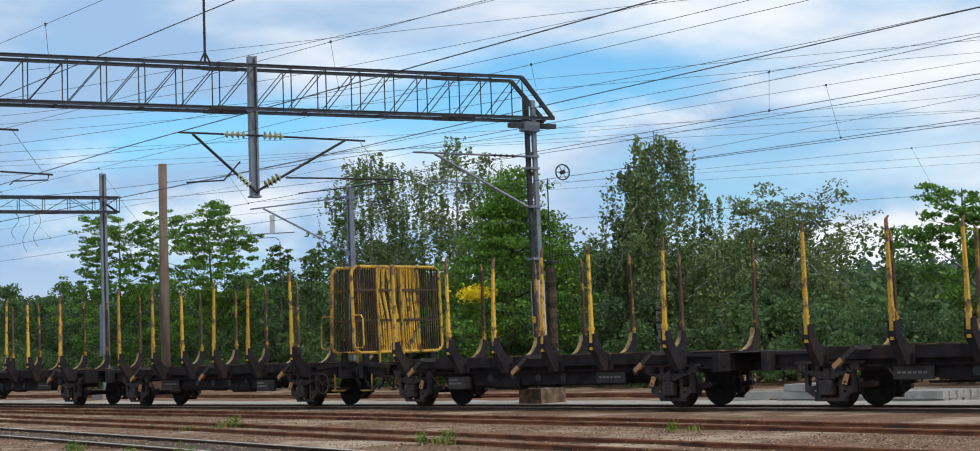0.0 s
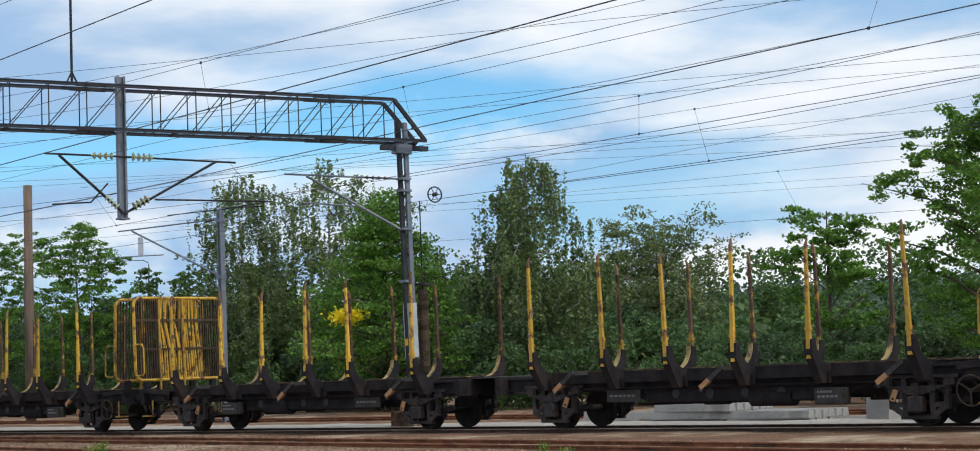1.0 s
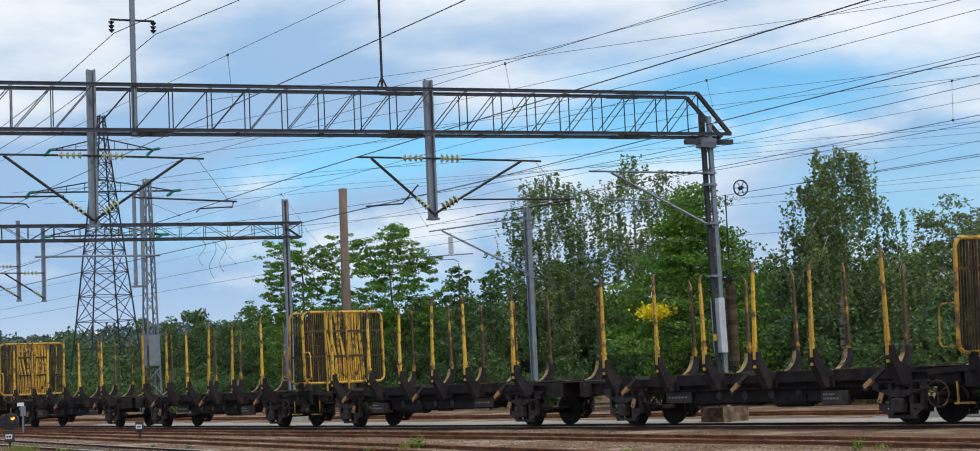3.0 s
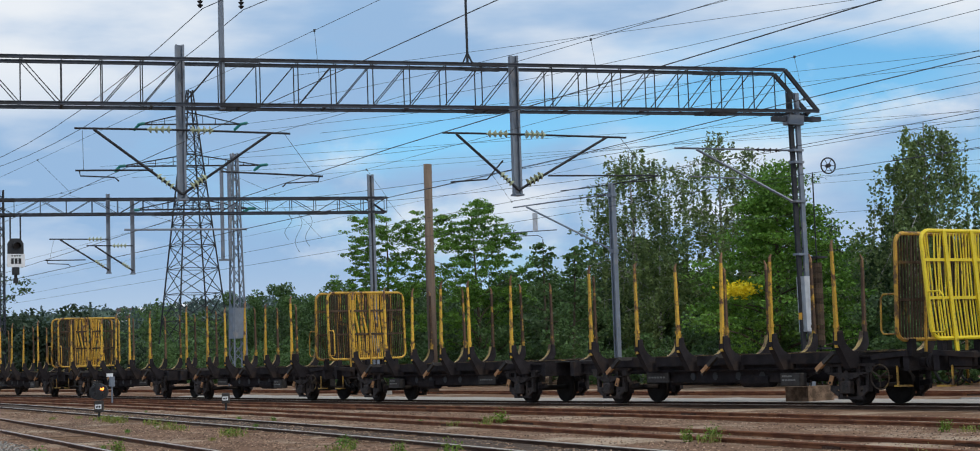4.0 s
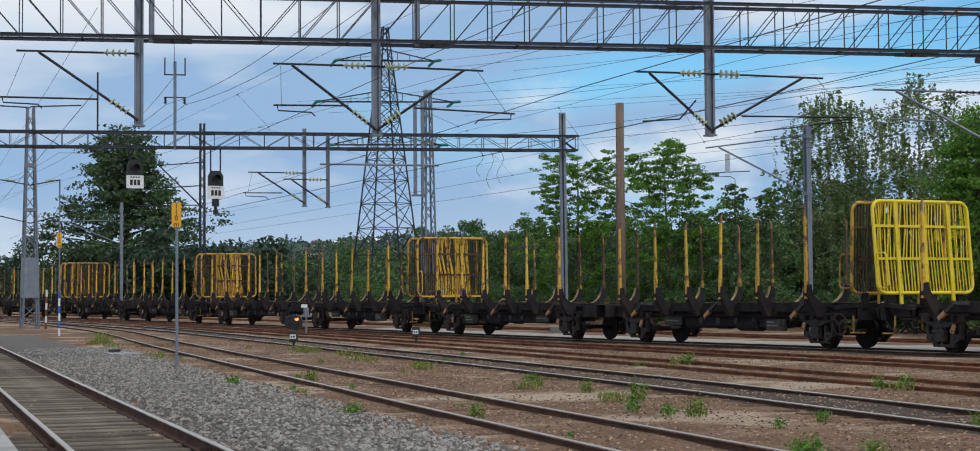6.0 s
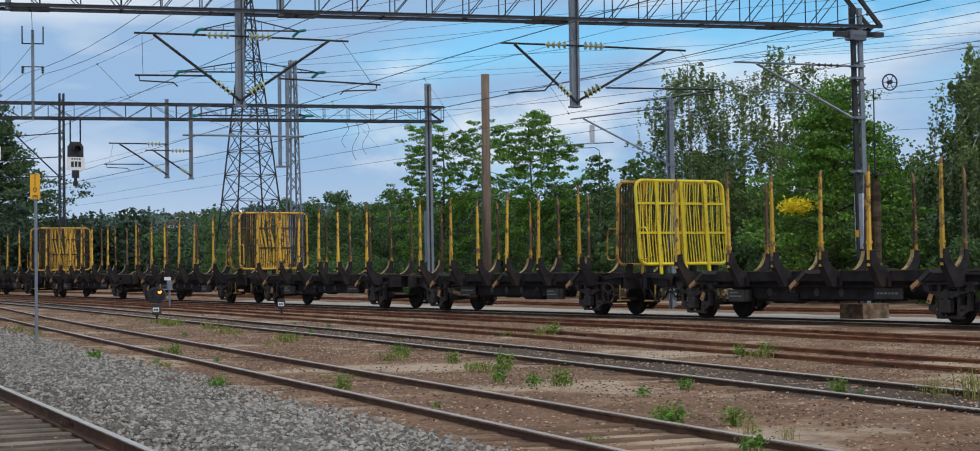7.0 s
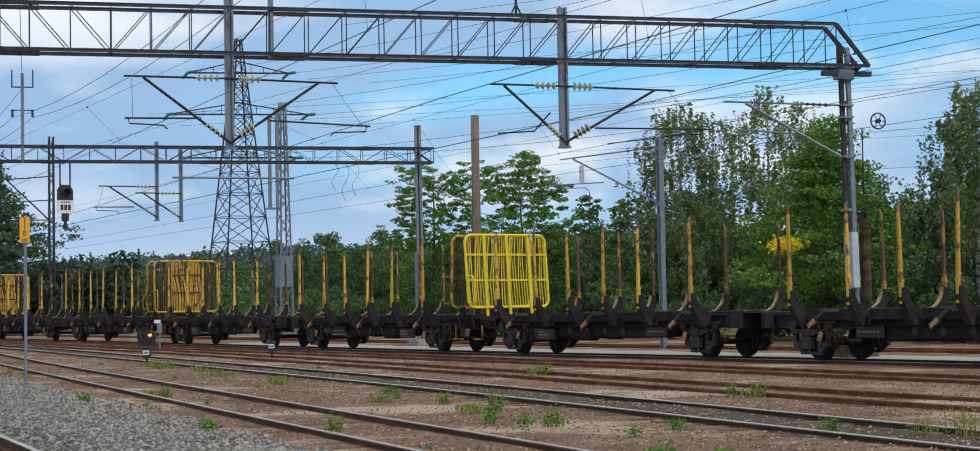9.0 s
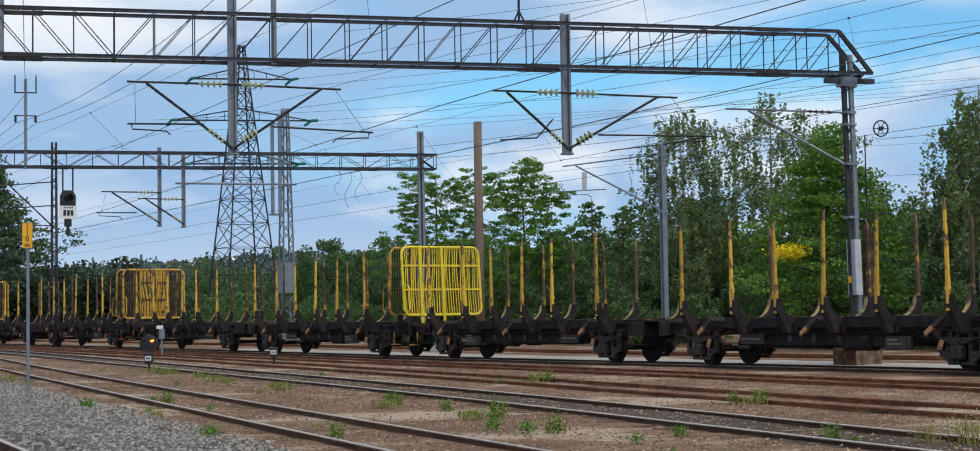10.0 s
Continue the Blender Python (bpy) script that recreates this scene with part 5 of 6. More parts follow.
for s in (-1, 1):
    rod(ll, "top_arm", [(0, 0, 8.0), Vector((0, 0, 8.3)) + GDIR * s * 1.6], 0.035)
    rod(ll, "diagonal_arm", [(0, 0, 5.9), Vector((0, 0, 6.6)) + GDIR * s * 2.8], 0.035)
    insulator(ll, Vector((0, 0, 8.25)) + GDIR * s * 0.8, Vector((0, 0, 8.3)) + GDIR * s * 1.4, 4, 0.1)
part("collar", make(box, -0.28, 0.28, -0.28, 0.28, 9.0, 9.2), M_GALV, ll)
part("collar", make(box, -0.34, 0.34, -0.34, 0.34, 6.55, 6.72), M_GALV, ll)
lm2 = lattice_mast(-132.3, 38.0, 16.1, 0.42, 0.32, "lattice_mast", "slender grey lattice mast behind the train", M_BEAM, [])
for z, ln in ((12.9, 6.0), (11.0, 7.0)):
    rod(lm2, "top_tube", [(0, 0, z), Vector((0, 0, z)) - Vector((0.85, 0.5, 0)) * ln * 0.8], 0.05)
rod(lm2, "diagonal_arm", [(0, 0, 9.2), (-4.2, -2.5, 12.9)], 0.06)
rod(lm2, "diagonal_arm", [(0, 0, 9.4), (-6.5, -3.9, 9.6)], 0.05)
# power line pylon
PYL = lattice_mast(-171.0, 70.0, 32.0, 6.6, 0.5, "power_pylon", "tall dark steel lattice power pylon above the bushes", M_DARKSTEEL, [], "pylon", 3.4, 1.75)
for z, ln in ((28.2, 5.5), (23.6, 7.6), (18.8, 6.2)):
    for s in (-1, 1):
        tip = Vector((0.35, 0.94, 0)) * s * ln + Vector((0, 0, z))
        part("crossarm", make(bar, (0, 0, z), tip, 0.16, 0.16), M_DARKSTEEL, PYL)
        part("crossarm", make(bar, (0, 0, z + 1.3), tip, 0.12, 0.12), M_DARKSTEEL, PYL)
        for q in range(3):
            f = 0.25 + 0.25 * q
            part("lacing", make(bar, tip * f + Vector((0, 0, z * (1 - f))), tip * f + Vector((0, 0, z * (1 - f) + 1.3 * (1 - f))), 0.06, 0.06), M_DARKSTEEL, PYL)
        insulator(PYL, tip, tip + Vector((2.6, -0.4, -0.25)), 8, 0.2, M_TEAL)
        insulator(PYL, tip, tip + Vector((-2.6, 0.4, -0.25)), 8, 0.2, M_TEAL)

# overhead wires: plan ordinate at x = -36, slope in plan, height, slope beyond the gantry, from x, to x, radius
WIRES = [
    (14.24, -0.052, 7.7, -0.052, -150, 6, 0.005), (14.69, -0.096, 6.76, -0.096, -150, 6, 0.009), (19.13, 0.01, 7.7, 0.031, -150, 10, 0.006), (20.13, -0.076, 6.8, -0.111, -150, 10, 0.012),
    (24.59, -0.025, 7.66, -0.06, -150, 14, 0.006), (25.46, -0.091, 6.76, -0.048, -150, 14, 0.011), (28.9, 0.012, 7.5, -0.05, -150, 14, 0.006), (29.53, -0.042, 6.63, -0.06, -150, 14, 0.008),
    (30.89, 0.072, 7.5, -0.04, -120, 16, 0.005), (32.0, 0.019, 6.28, -0.04, -120, 16, 0.008), (31.85, 0.066, 6.28, 0.066, -31, 16, 0.008), (34.11, -0.173, 6.6, -0.173, -31, 10, 0.005),
    (40.86, 0.25, 7.2, 0.25, -60, 20, 0.005), (40.2, 0.515, 5.82, 0.515, -45, 20, 0.006),
    (8.0, -0.12, 7.9, -0.12, -150, -36, 0.006), (7.9, -0.12, 6.0, -0.12, -150, -36, 0.008)]
LINES = [(41.8, 0.534, 13.0, -60, 0), (56.72, 0.573, 13.0, -75, 10), (60.17, 0.576, 13.0, -75, 10), (73.09, 0.405, 13.0, -85, 10), (82.33, 0.644, 13.0, -95, 10), (95.19, 0.556, 12.0, -95, 10), (100.94, 0.57, 12.0, -95, 10), (84.9, 0.942, 13.0, -92, -40), (93.28, 0.941, 13.0, -97, -45)]
FEEDERS = [[(6, 15.8, 11.0), (-40.3, 18.07, 10.95), (-71.7, 19.8, 10.2), (-104, 21.6, 10.8), (-140, 21.0, 11.2)], [(6, 14.8, 11.0), (-40.6, 17.03, 10.95), (-71.9, 19.0, 10.2), (-104, 20.8, 10.8), (-140, 20.2, 11.2)],
           [(6, 9.0, 11.0), (-42.6, 11.42, 10.95), (-71.8, 19.4, 11.5), (-104, 22.5, 11.0)]]


def overhead_wire(y, slope, z, beyond, x0, x1, r, name="overhead_wire", label="thin dark overhead line wire above the tracks", group="overhead wires"):
    xs = [x0 + (-36 - x0) * k / 10 for k in range(10)] + [-36.0] if x0 < -36 else [x0]
    xs += [x1] if x1 > xs[-1] else []
    pts = [(x, y + (x + 36) * (slope if x > -36 else beyond), z + max(0, -46 - x) * 0.0035) for x in xs]
    return solid(name, make(tube, pts, r, 5), M_WIRE, label, "wire", group)


def feeder_wire(posts):
    """A wire that sags a little from post to post."""
    pts = []
    for a, b in zip(posts, posts[1:]):
        for k in range(8):
            f = k / 8
            pts.append(Vector(a).lerp(Vector(b), f) - Vector((0, 0, 2.6 * f * (1 - f))))
    pts.append(Vector(posts[-1]))
    return solid("feeder_wire", make(tube, pts, 0.011, 5), M_WIRE, "thin dark feeder wire above the gantry", "wire", "feeder wires")


for wdata in WIRES:
    overhead_wire(*wdata)
for y, slope, z, x0, x1 in LINES:
    overhead_wire(y, slope, z, slope, x0, x1, 0.0085, "power_line", "faint high power line crossing the yard", "power lines")
for posts in FEEDERS:
    feeder_wire(posts)
# droppers between carrying and contact wires, with a small clip at each end
def on_wire(k, x):
    y, slope, z, beyond = WIRES[k][:4]
    return Vector((x, y + (x + 36) * (slope if x > -36 else beyond), z + max(0, -46 - x) * 0.0035))


for x, top, low in [(-27.6, 0, 1), (-26.3, 2, 3), (-26.0, 4, 5), (-23.3, 6, 7), (-23.8, 8, 9), (-28.9, 12, 13), (-14.0, 4, 5), (-47.0, 4, 5), (-55.0, 4, 5), (-46.0, 2, 3), (-57.0, 2, 3), (-46.0, 6, 7), (-54.0, 6, 7), (-62.0, 6, 7), (-48.0, 0, 1)]:
    a, b = on_wire(low, x), on_wire(top, x)
    bm = make(tube, [a, b], 0.005, 4)
    for p in (a, b):
        box(bm, p.x - 0.018, p.x + 0.018, p.y - 0.015, p.y + 0.015, p.z - 0.025, p.z + 0.025)
    solid("dropper", bm, M_WIRE, "thin vertical dropper between two overhead wires", "wire", "droppers")
# power line conductors from the pylon
for z, ln in ((28.0, 5.5), (23.4, 7.6), (18.6, 6.2)):
    for s in (-1, 1):
        tip = Vector((-171 + 0.35 * s * ln + 2.6, 70 + 0.94 * s * ln - 0.4, z - 0.1))
        pts = [tip + Vector((130, 18, 0)) * (k / 14) + Vector((0, 0, -4.5 * 4 * (k / 14) * (1 - k / 14) * 0.5)) for k in range(15)]
        solid("power_line", make(tube, pts, 0.02, 5), M_WIRE, "long sagging power line from the pylon", "wire", "pylon conductors")

# ---------- trackside things ----------
def text_mesh(name, body, size, material, parent, m):
    cu = bpy.data.curves.new(name, "FONT")
    cu.body, cu.size, cu.align_x, cu.align_y, cu.extrude = body, size, "CENTER", "CENTER", 0.003
    tmp = new(name, cu)
    me = bpy.data.meshes.new_from_object(tmp.evaluated_get(bpy.context.evaluated_depsgraph_get()))
    bpy.data.objects.remove(tmp)
    me.materials.clear()
    me.materials.append(material)
    ob = new(name, me)
    ob.parent = parent
    ob.matrix_basis = m
    return ob


def speed_board(x, y, z0, za, zb, label, banded, tall):
    b = thing("distance_sign", (x, y, z0), label, "sign", rz=62)
    part("post", make(tube, [(0, 0, -0.1), (0, 0, tall)], 0.035, 10), M_GALV, b)
    bm = bmesh.new()
    box(bm, -0.11, 0.11, -0.055, -0.04, za - z0, zb - z0)
    plate = part("plate", bm, M_SIGN, b, "amber plate with black characters")
    h = (zb - za) / 4
    for k, ch in enumerate("110m"):
        text_mesh("character", ch, h * 1.15, M_BLACK, plate, Matrix.Translation((0, -0.06, zb - z0 - h * (k + 0.52))) @ pose(0, 0, 0, 90))
    if banded:
        for k in range(6):
            part("band", make(tube, [(0, 0, 0.1 + 0.33 * k), (0, 0, 0.1 + 0.33 * (k + 1))], 0.05, 10), M_BLUE if k % 2 else M_WHITE, b)


speed_board(-37.16, 10.08, -0.15, 3.2, 3.76, "amber distance sign on a slim grey post beside the track", False, 3.9)
speed_board(-74.5, 14.92, -0.05, 3.95, 4.6, "amber sign on a post with blue and white bands", True, 7.0)


def dwarf_signal(x, y, lit, small):
    s = thing("dwarf_signal", (x, y, ground_z(x, y)), "low black dwarf signal with a lit amber lens" if lit else "low grey dwarf signal on a short post", "signal", rz=57)
    part("post", make(tube, [(0, 0, -0.05), (0, 0, 0.5)], 0.04, 8), M_BLACK, s)
    bm = bmesh.new()
    box(bm, -0.13, 0.13, -0.1, 0.1, 0.25, 0.62)
    bmesh.ops.bevel(bm, geom=list(bm.edges), offset=0.02, segments=1, affect="EDGES")
    part("case", bm, M_GREYBOX, s)
    pl = part("number_plate", make(box, -0.1, 0.1, -0.125, -0.105, 0.36, 0.5), M_WHITE, s, "white plate with dark marks")
    for k in range(2):
        part("mark", make(box, -0.07 + 0.08 * k, -0.01 + 0.08 * k, -0.13, -0.126, 0.4, 0.46), M_BLACK, pl)
    if not small:
        bm = bmesh.new()
        ring = [(0.3 * math.cos(a), 0.9 + 0.26 * math.sin(a)) for a in [k * math.tau / 16 for k in range(16)]]
        va = [bm.verts.new((px, -0.06, pz)) for px, pz in ring]
        vb = [bm.verts.new((px, 0.06, pz)) for px, pz in ring]
        bm.faces.new(va)
        bm.faces.new(vb[::-1])
        for k in range(16):
            bm.faces.new((va[k], vb[k], vb[(k + 1) % 16], va[(k + 1) % 16]))
        hd = part("head", bm, M_BLACK, s)
        for px, pz, on in ((0.12, 1.0, True), (-0.13, 1.0, False), (-0.13, 0.8, False), (0.12, 0.8, False)):
            part("lens", make(tube, [(px, -0.062, pz), (px, -0.1, pz)], 0.06, 12), M_LAMP if on and lit else M_BLACK, hd, "lit amber lens" if on and lit else "")
            part("hood", make(tube, [(px, -0.07, pz + 0.06), (px, -0.2, pz + 0.065)], 0.05, 8), M_BLACK, hd)
    return s


dwarf_signal(-51.4, 17.8, True, False)
dwarf_signal(-55.2, 23.75, False, True)
dp = thing("point_indicator", (-73.3, 26.0, 0.0), "small pale point indicator post beside the rails", "signal")
part("post", make(tube, [(0, 0, -0.2), (0, 0, 0.75)], 0.045, 8), M_GALV, dp)
part("head", make(box, -0.1, 0.1, -0.1, 0.1, 0.75, 1.2), M_GALV, dp)
part("flag", make(box, -0.02, 0.02, -0.25, 0.05, 1.2, 1.35), M_WHITE, dp)
rp = thing("marker_pole", (-91.5, 17.6, 0.1), "short red and white banded marker pole leaning by the mast", "marker")
for k in range(6):
    part("band", make(tube, [(0.05 * k, 0, 0.35 * k), (0.05 * (k + 1), 0, 0.35 * (k + 1))], 0.06, 8), M_WHITE if k % 2 else M_RAILRUST, rp)
# cable pit lid
cp = thing("cable_pit", (-49.3, 11.5, -0.02), "weathered cable pit lid with a small box on it", "pit lid")
part("lid", make(box, -1.5, 1.5, -0.5, 0.5, -0.05, 0.05), M_CONCRETE, cp)
part("connection_box", make(box, -0.2, 0.12, -0.14, 0.14, 0.05, 0.14), M_GREYBOX, cp)

# concrete sleepers stacked beyond the train
bm = bmesh.new()
prism(bm, [(-0.14, 0), (0.14, 0), (0.1, 0.19), (-0.1, 0.19)], -1.25, 1.25)
SLAB = mesh_of(bm, "concrete_sleeper", M_CONCRETE)
rng = random.Random(5)
for x, y, z, r in [(-30.4, 35.4, -0.2, 12), (-29.9, 35.9, -0.01, 6), (-29.0, 36.3, -0.2, -4), (-28.6, 35.2, 0.0, 9)] + [(-26.9 + 0.02 * k, 34.9 + 0.3 * (k % 6), -0.2 + 0.2 * (k // 6), 0) for k in range(18)] + [(-24.3, 34.9 + 0.3 * k, -0.2 + 0.2 * j, 0) for k in range(6) for j in range(2)] + [(-22.6, 36.2, -0.2, 25), (-20.3, 36.0, -0.2, 3), (-20.2, 36.3, 0.0, -6), (-18.2, 35.6, -0.2, 14)]:
    ob = new("concrete_sleeper", SLAB)
    ob.matrix_world = pose(x, y, z, 0, 0, r + rng.uniform(-1.5, 1.5))
    tagged(ob, "pale grey concrete sleeper stacked on the ground", "sleeper", "stacked concrete sleepers")
for x, y, sx, sy, sz in [(-20.9, 34.6, 0.3, 0.25, 0.85), (-19.6, 34.4, 0.28, 0.25, 0.75), (-16.6, 35.6, 0.6, 0.5, 0.7), (-18.6, 34.8, 0.35, 0.3, 0.6)]:
    bm = bmesh.new()
    prism(bm, [(-sy, 0), (sy, 0), (sy * 0.7, sz), (-sy * 0.7, sz)], -sx, sx)
    ob = solid("concrete_block", bm, M_CONCRETE, "rough tapered concrete block on the ground", "concrete block", "concrete blocks")
    ob.location = (x, y, -0.22)
tk = thing("plastic_tank", (-17.9, 36.0, -0.2), "pale blue plastic tank on the ground", "tank")
bm = bmesh.new()
box(bm, -0.5, 0.5, -0.45, 0.45, 0.05, 1.0)
bmesh.ops.bevel(bm, geom=list(bm.edges), offset=0.08, segments=2, affect="EDGES")
part("body", bm, mat("pale_blue_plastic", (0.5, 0.62, 0.75), 0.4, dark=0.85, light=1.1, bump=0.05), tk)
part("pallet", make(box, -0.55, 0.55, -0.5, 0.5, 0.0, 0.06), M_WOOD, tk)
part("cap", make(tube, [(0, 0, 1.0), (0, 0, 1.08)], 0.12, 12), M_BLACK, tk)

# ---------- vegetation ----------
def leaf_mesh(name, centres, size, rng, material, droop=0.0, aspect=0.6):
    """Many small bent leaves; centres: (n, 3)."""
    n = len(centres)
    a = rng.uniform(0, math.tau, n)
    tilt = rng.uniform(-0.9, 0.9, n) if not droop else rng.uniform(-0.4, 0.4, n)
    d = np.stack([np.cos(a) * np.cos(tilt), np.sin(a) * np.cos(tilt), np.sin(tilt) - droop], 1)
    d /= np.linalg.norm(d, axis=1)[:, None]
    r = rng.normal(size=(n, 3))
    s = np.cross(d, r)
    s /= np.linalg.norm(s, axis=1)[:, None] + 1e-6
    ln = size * rng.uniform(0.6, 1.4, n)[:, None]
    w = ln * aspect
    v = np.stack([centres - d * ln * 0.5, centres + s * w * 0.5, centres + d * ln * 0.5, centres - s * w * 0.5], 1).reshape(-1, 3)
    me = bpy.data.meshes.new(name)
    me.vertices.add(4 * n)
    me.vertices.foreach_set("co", v.astype(np.float32).ravel())
    me.loops.add(4 * n)
    me.loops.foreach_set("vertex_index", np.arange(4 * n, dtype=np.int32))
    me.polygons.add(n)
    me.polygons.foreach_set("loop_start", np.arange(0, 4 * n, 4, dtype=np.int32))
    me.update(calc_edges=True)
    me.materials.append(material)
    return me


def tree(name, at_xyz, h, spread, label, leaf, bark, seed, leaves=9000, size=0.2, start=0.25, shape="oval", droop=0.0, limbs=26, trunk=0.16, gaps=0.0, lean=0.0, tufts=11, yellow=None, clump=1.0, flat=0.32):
    """A tapered trunk with forking limbs; leaves in clumps along the twigs."""
    rng = np.random.default_rng(seed)
    tr = thing(name, at_xyz, label, "tree")
    bm = bmesh.new()
    tp = [Vector((lean * h * f + 0.12 * math.sin(3.1 * f + seed), 0.12 * math.sin(2.3 * f + 2 * seed), h * (0.74 if shape == "vase" else 0.94) * f)) for f in np.linspace(0, 1, 9)]
    tp[0].z = -0.3
    tube(bm, tp, trunk, 8, r1=0.02)
    centres = []
    for k in range(limbs):
        f = start + (0.97 - start) * (k + rng.random()) / limbs
        g = (f - start) / (1 - start)
        reach = {"oval": math.sin(math.pi * min(1, 0.16 + 0.84 * g)) ** 0.7, "cone": 1.05 - 0.9 * g, "round": math.sqrt(max(0.05, 1 - (1.75 * g - 0.75) ** 2)), "birch": math.sin(math.pi * (0.22 + 0.64 * g)) ** 0.7, "vase": 0.7 + 0.4 * g if g < 0.6 else 1.6 - 1.1 * g, "broom": 0.95 - 0.42 * g}[shape]
        reach *= spread * rng.uniform(0.65, 1.12)
        a = k * 2.399 + rng.uniform(-0.5, 0.5)
        j = f * 8
        base = tp[min(int(j), 7)].lerp(tp[min(int(j) + 1, 8)], j - int(j))
        up = {"cone": 0.28, "vase": 0.75, "broom": 0.62, "birch": 0.75}.get(shape, 0.5) * reach * rng.uniform(0.6, 1.2) * (1.0 if shape == "vase" else min(1.0, 1.25 * (1 - g) + 0.2))
        mid = base + Vector((math.cos(a) * reach * 0.5, math.sin(a) * reach * 0.5, up * 0.65))
        end = base + Vector((math.cos(a) * reach, math.sin(a) * reach, up - droop * reach * 0.5))
        tube(bm, [base, mid, end], max(0.015, trunk * 0.38 * (1.1 - f)), 5, r1=0.008)
        for q in range(tufts):
            u = 0.22 + 0.78 * ((q + rng.random()) / tufts) ** 0.75
            c = (base.lerp(mid, u * 2) if u < 0.5 else mid.lerp(end, u * 2 - 1)) + Vector(rng.uniform(-1, 1, 3) * spread * 0.13)
            if rng.random() < gaps:
                continue
            per = max(3, int(leaves / (limbs * tufts) * rng.uniform(0.6, 1.5)))
            rad = spread * rng.uniform(0.1, 0.21) * clump
            pts = rng.normal(size=(per, 3))
            pts *= (rng.random(per) ** 0.45 / np.linalg.norm(pts, axis=1))[:, None] * np.array([rad, rad, rad * flat])
            if droop:
                ns = 3
                strands = rng.integers(0, ns, per)
                sx = rng.uniform(-1, 1, (ns, 2)) * rad * 0.8
                reach_s = (rng.uniform(0.15, 1.0, ns) ** 1.3)[strands] * droop * spread * 1.25 * (0.45 + 0.75 * u)
                drop = rng.random(per) * reach_s
                pts = np.stack([sx[strands, 0] + rng.normal(size=per) * 0.05, sx[strands, 1] + rng.normal(size=per) * 0.05, rad * 0.3 - drop], 1)
            pts = pts + np.array(c)
            pts[:, 2] = np.minimum(pts[:, 2], h - 0.3 * rng.random(per))
            centres.append(pts)
            if q % 3 == 0:
                tip = Vector(pts[int(rng.integers(0, per))])
                tube(bm, [c, tip], 0.014, 3, r1=0.005, cap=False)
    part("trunk", bm, bark, tr)
    cs = np.concatenate(centres)
    ob = new("crown", leaf_mesh("crown", cs, size, rng, leaf, droop * 0.8))
    ob.parent = tr
    if yellow is not None:
        c, r, n = yellow
        pts = rng.normal(size=(n, 3)) * np.array([r, r, r * 0.45]) + np.array(c)
        yo = new("yellow_branch", leaf_mesh("yellow_branch", pts, size * 1.1, rng, L_YELLOW))
        yo.parent = tr
        yo["kind"] = "stuff"
        yo["label"] = "branch of bright yellow autumn leaves"
    return tr


B1 = "slender weeping birch with hanging grey-green foliage"
tree("birch_tree", (-68.0, 52, -0.2), 12.9, 3.0, B1, L_BIRCH, M_BIRCHBARK, 1, 26000, 0.15, 0.12, "birch", 0.62, 40, 0.17, 0.2, clump=1.05)
tree("birch_tree", (-63.3, 54, -0.2), 13.0, 3.1, B1, L_BIRCH, M_BIRCHBARK, 2, 22000, 0.15, 0.28, "birch", 0.72, 32, 0.16, 0.24, clump=0.95)
tree("birch_tree", (-46.3, 50, -0.2), 11.2, 2.7, "tall weeping birch with dark hanging twigs", L_BIRCH, M_BIRCHBARK, 3, 26000, 0.14, 0.3, "birch", 1.0, 30, 0.17, 0.25, clump=0.95)
tree("broadleaf_tree", (-44.4, 56, -0.2), 8.6, 3.5, "open-crowned tree with dull sparse foliage", L_SPARSE, M_BARK, 4, 18000, 0.13, 0.4, "vase", 0.0, 36, 0.2, 0.18)
tree("maple_tree", (-51.3, 46.6, -0.2), 9.6, 4.7, "bright green maple with one yellow autumn branch", L_MAPLE, M_BARK, 5, 34000, 0.15, 0.1, "cone", 0.0, 44, 0.18, 0.12, yellow=((0.95, -3.0, 4.05), 0.32, 520), clump=1.1, flat=0.24)
tree("maple_tree", (-87.3, 48, 0), 10.8, 4.3, "young maple with spreading layered boughs", L_MAPLE, M_BARK, 6, 30000, 0.14, 0.1, "broom", 0.0, 34, 0.12, 0.12, tufts=18, clump=0.5, flat=0.4)
tree("maple_tree", (-77.2, 48, 0), 10.2, 4.5, "young maple with spreading layered boughs", L_MAPLE, M_BARK, 7, 31000, 0.14, 0.1, "broom", 0.0, 36, 0.12, 0.12, tufts=18, clump=0.5, flat=0.4)
tree("maple_tree", (-71.0, 48.5, 0), 8.0, 2.0, "thin dark green sapling at the wood's edge", L_MID, M_BARK, 8, 2600, 0.2, 0.2, "cone", 0.0, 18, 0.09, 0.2)
tree("maple_tree", (-66.5, 47.0, 0), 7.0, 2.1, "thin dark green sapling at the wood's edge", L_MID, M_BARK, 18, 2800, 0.2, 0.15, "cone", 0.0, 22, 0.09, 0.28)
tree("broadleaf_tree", (-22.4, 44, -0.2), 9.4, 3.6, "tall green broadleaf tree with layered boughs", L_MAPLE, M_BARK, 9, 32000, 0.135, 0.15, "oval", 0.0, 40, 0.22, 0.2, tufts=15, clump=0.6, flat=0.45)
tree("broadleaf_tree", (-32.0, 50, -0.2), 7.2, 2.3, "light green young tree with open boughs", L_MAPLE, M_BARK, 10, 7000, 0.17, 0.3, "broom", 0.0, 18, 0.12, 0.15)
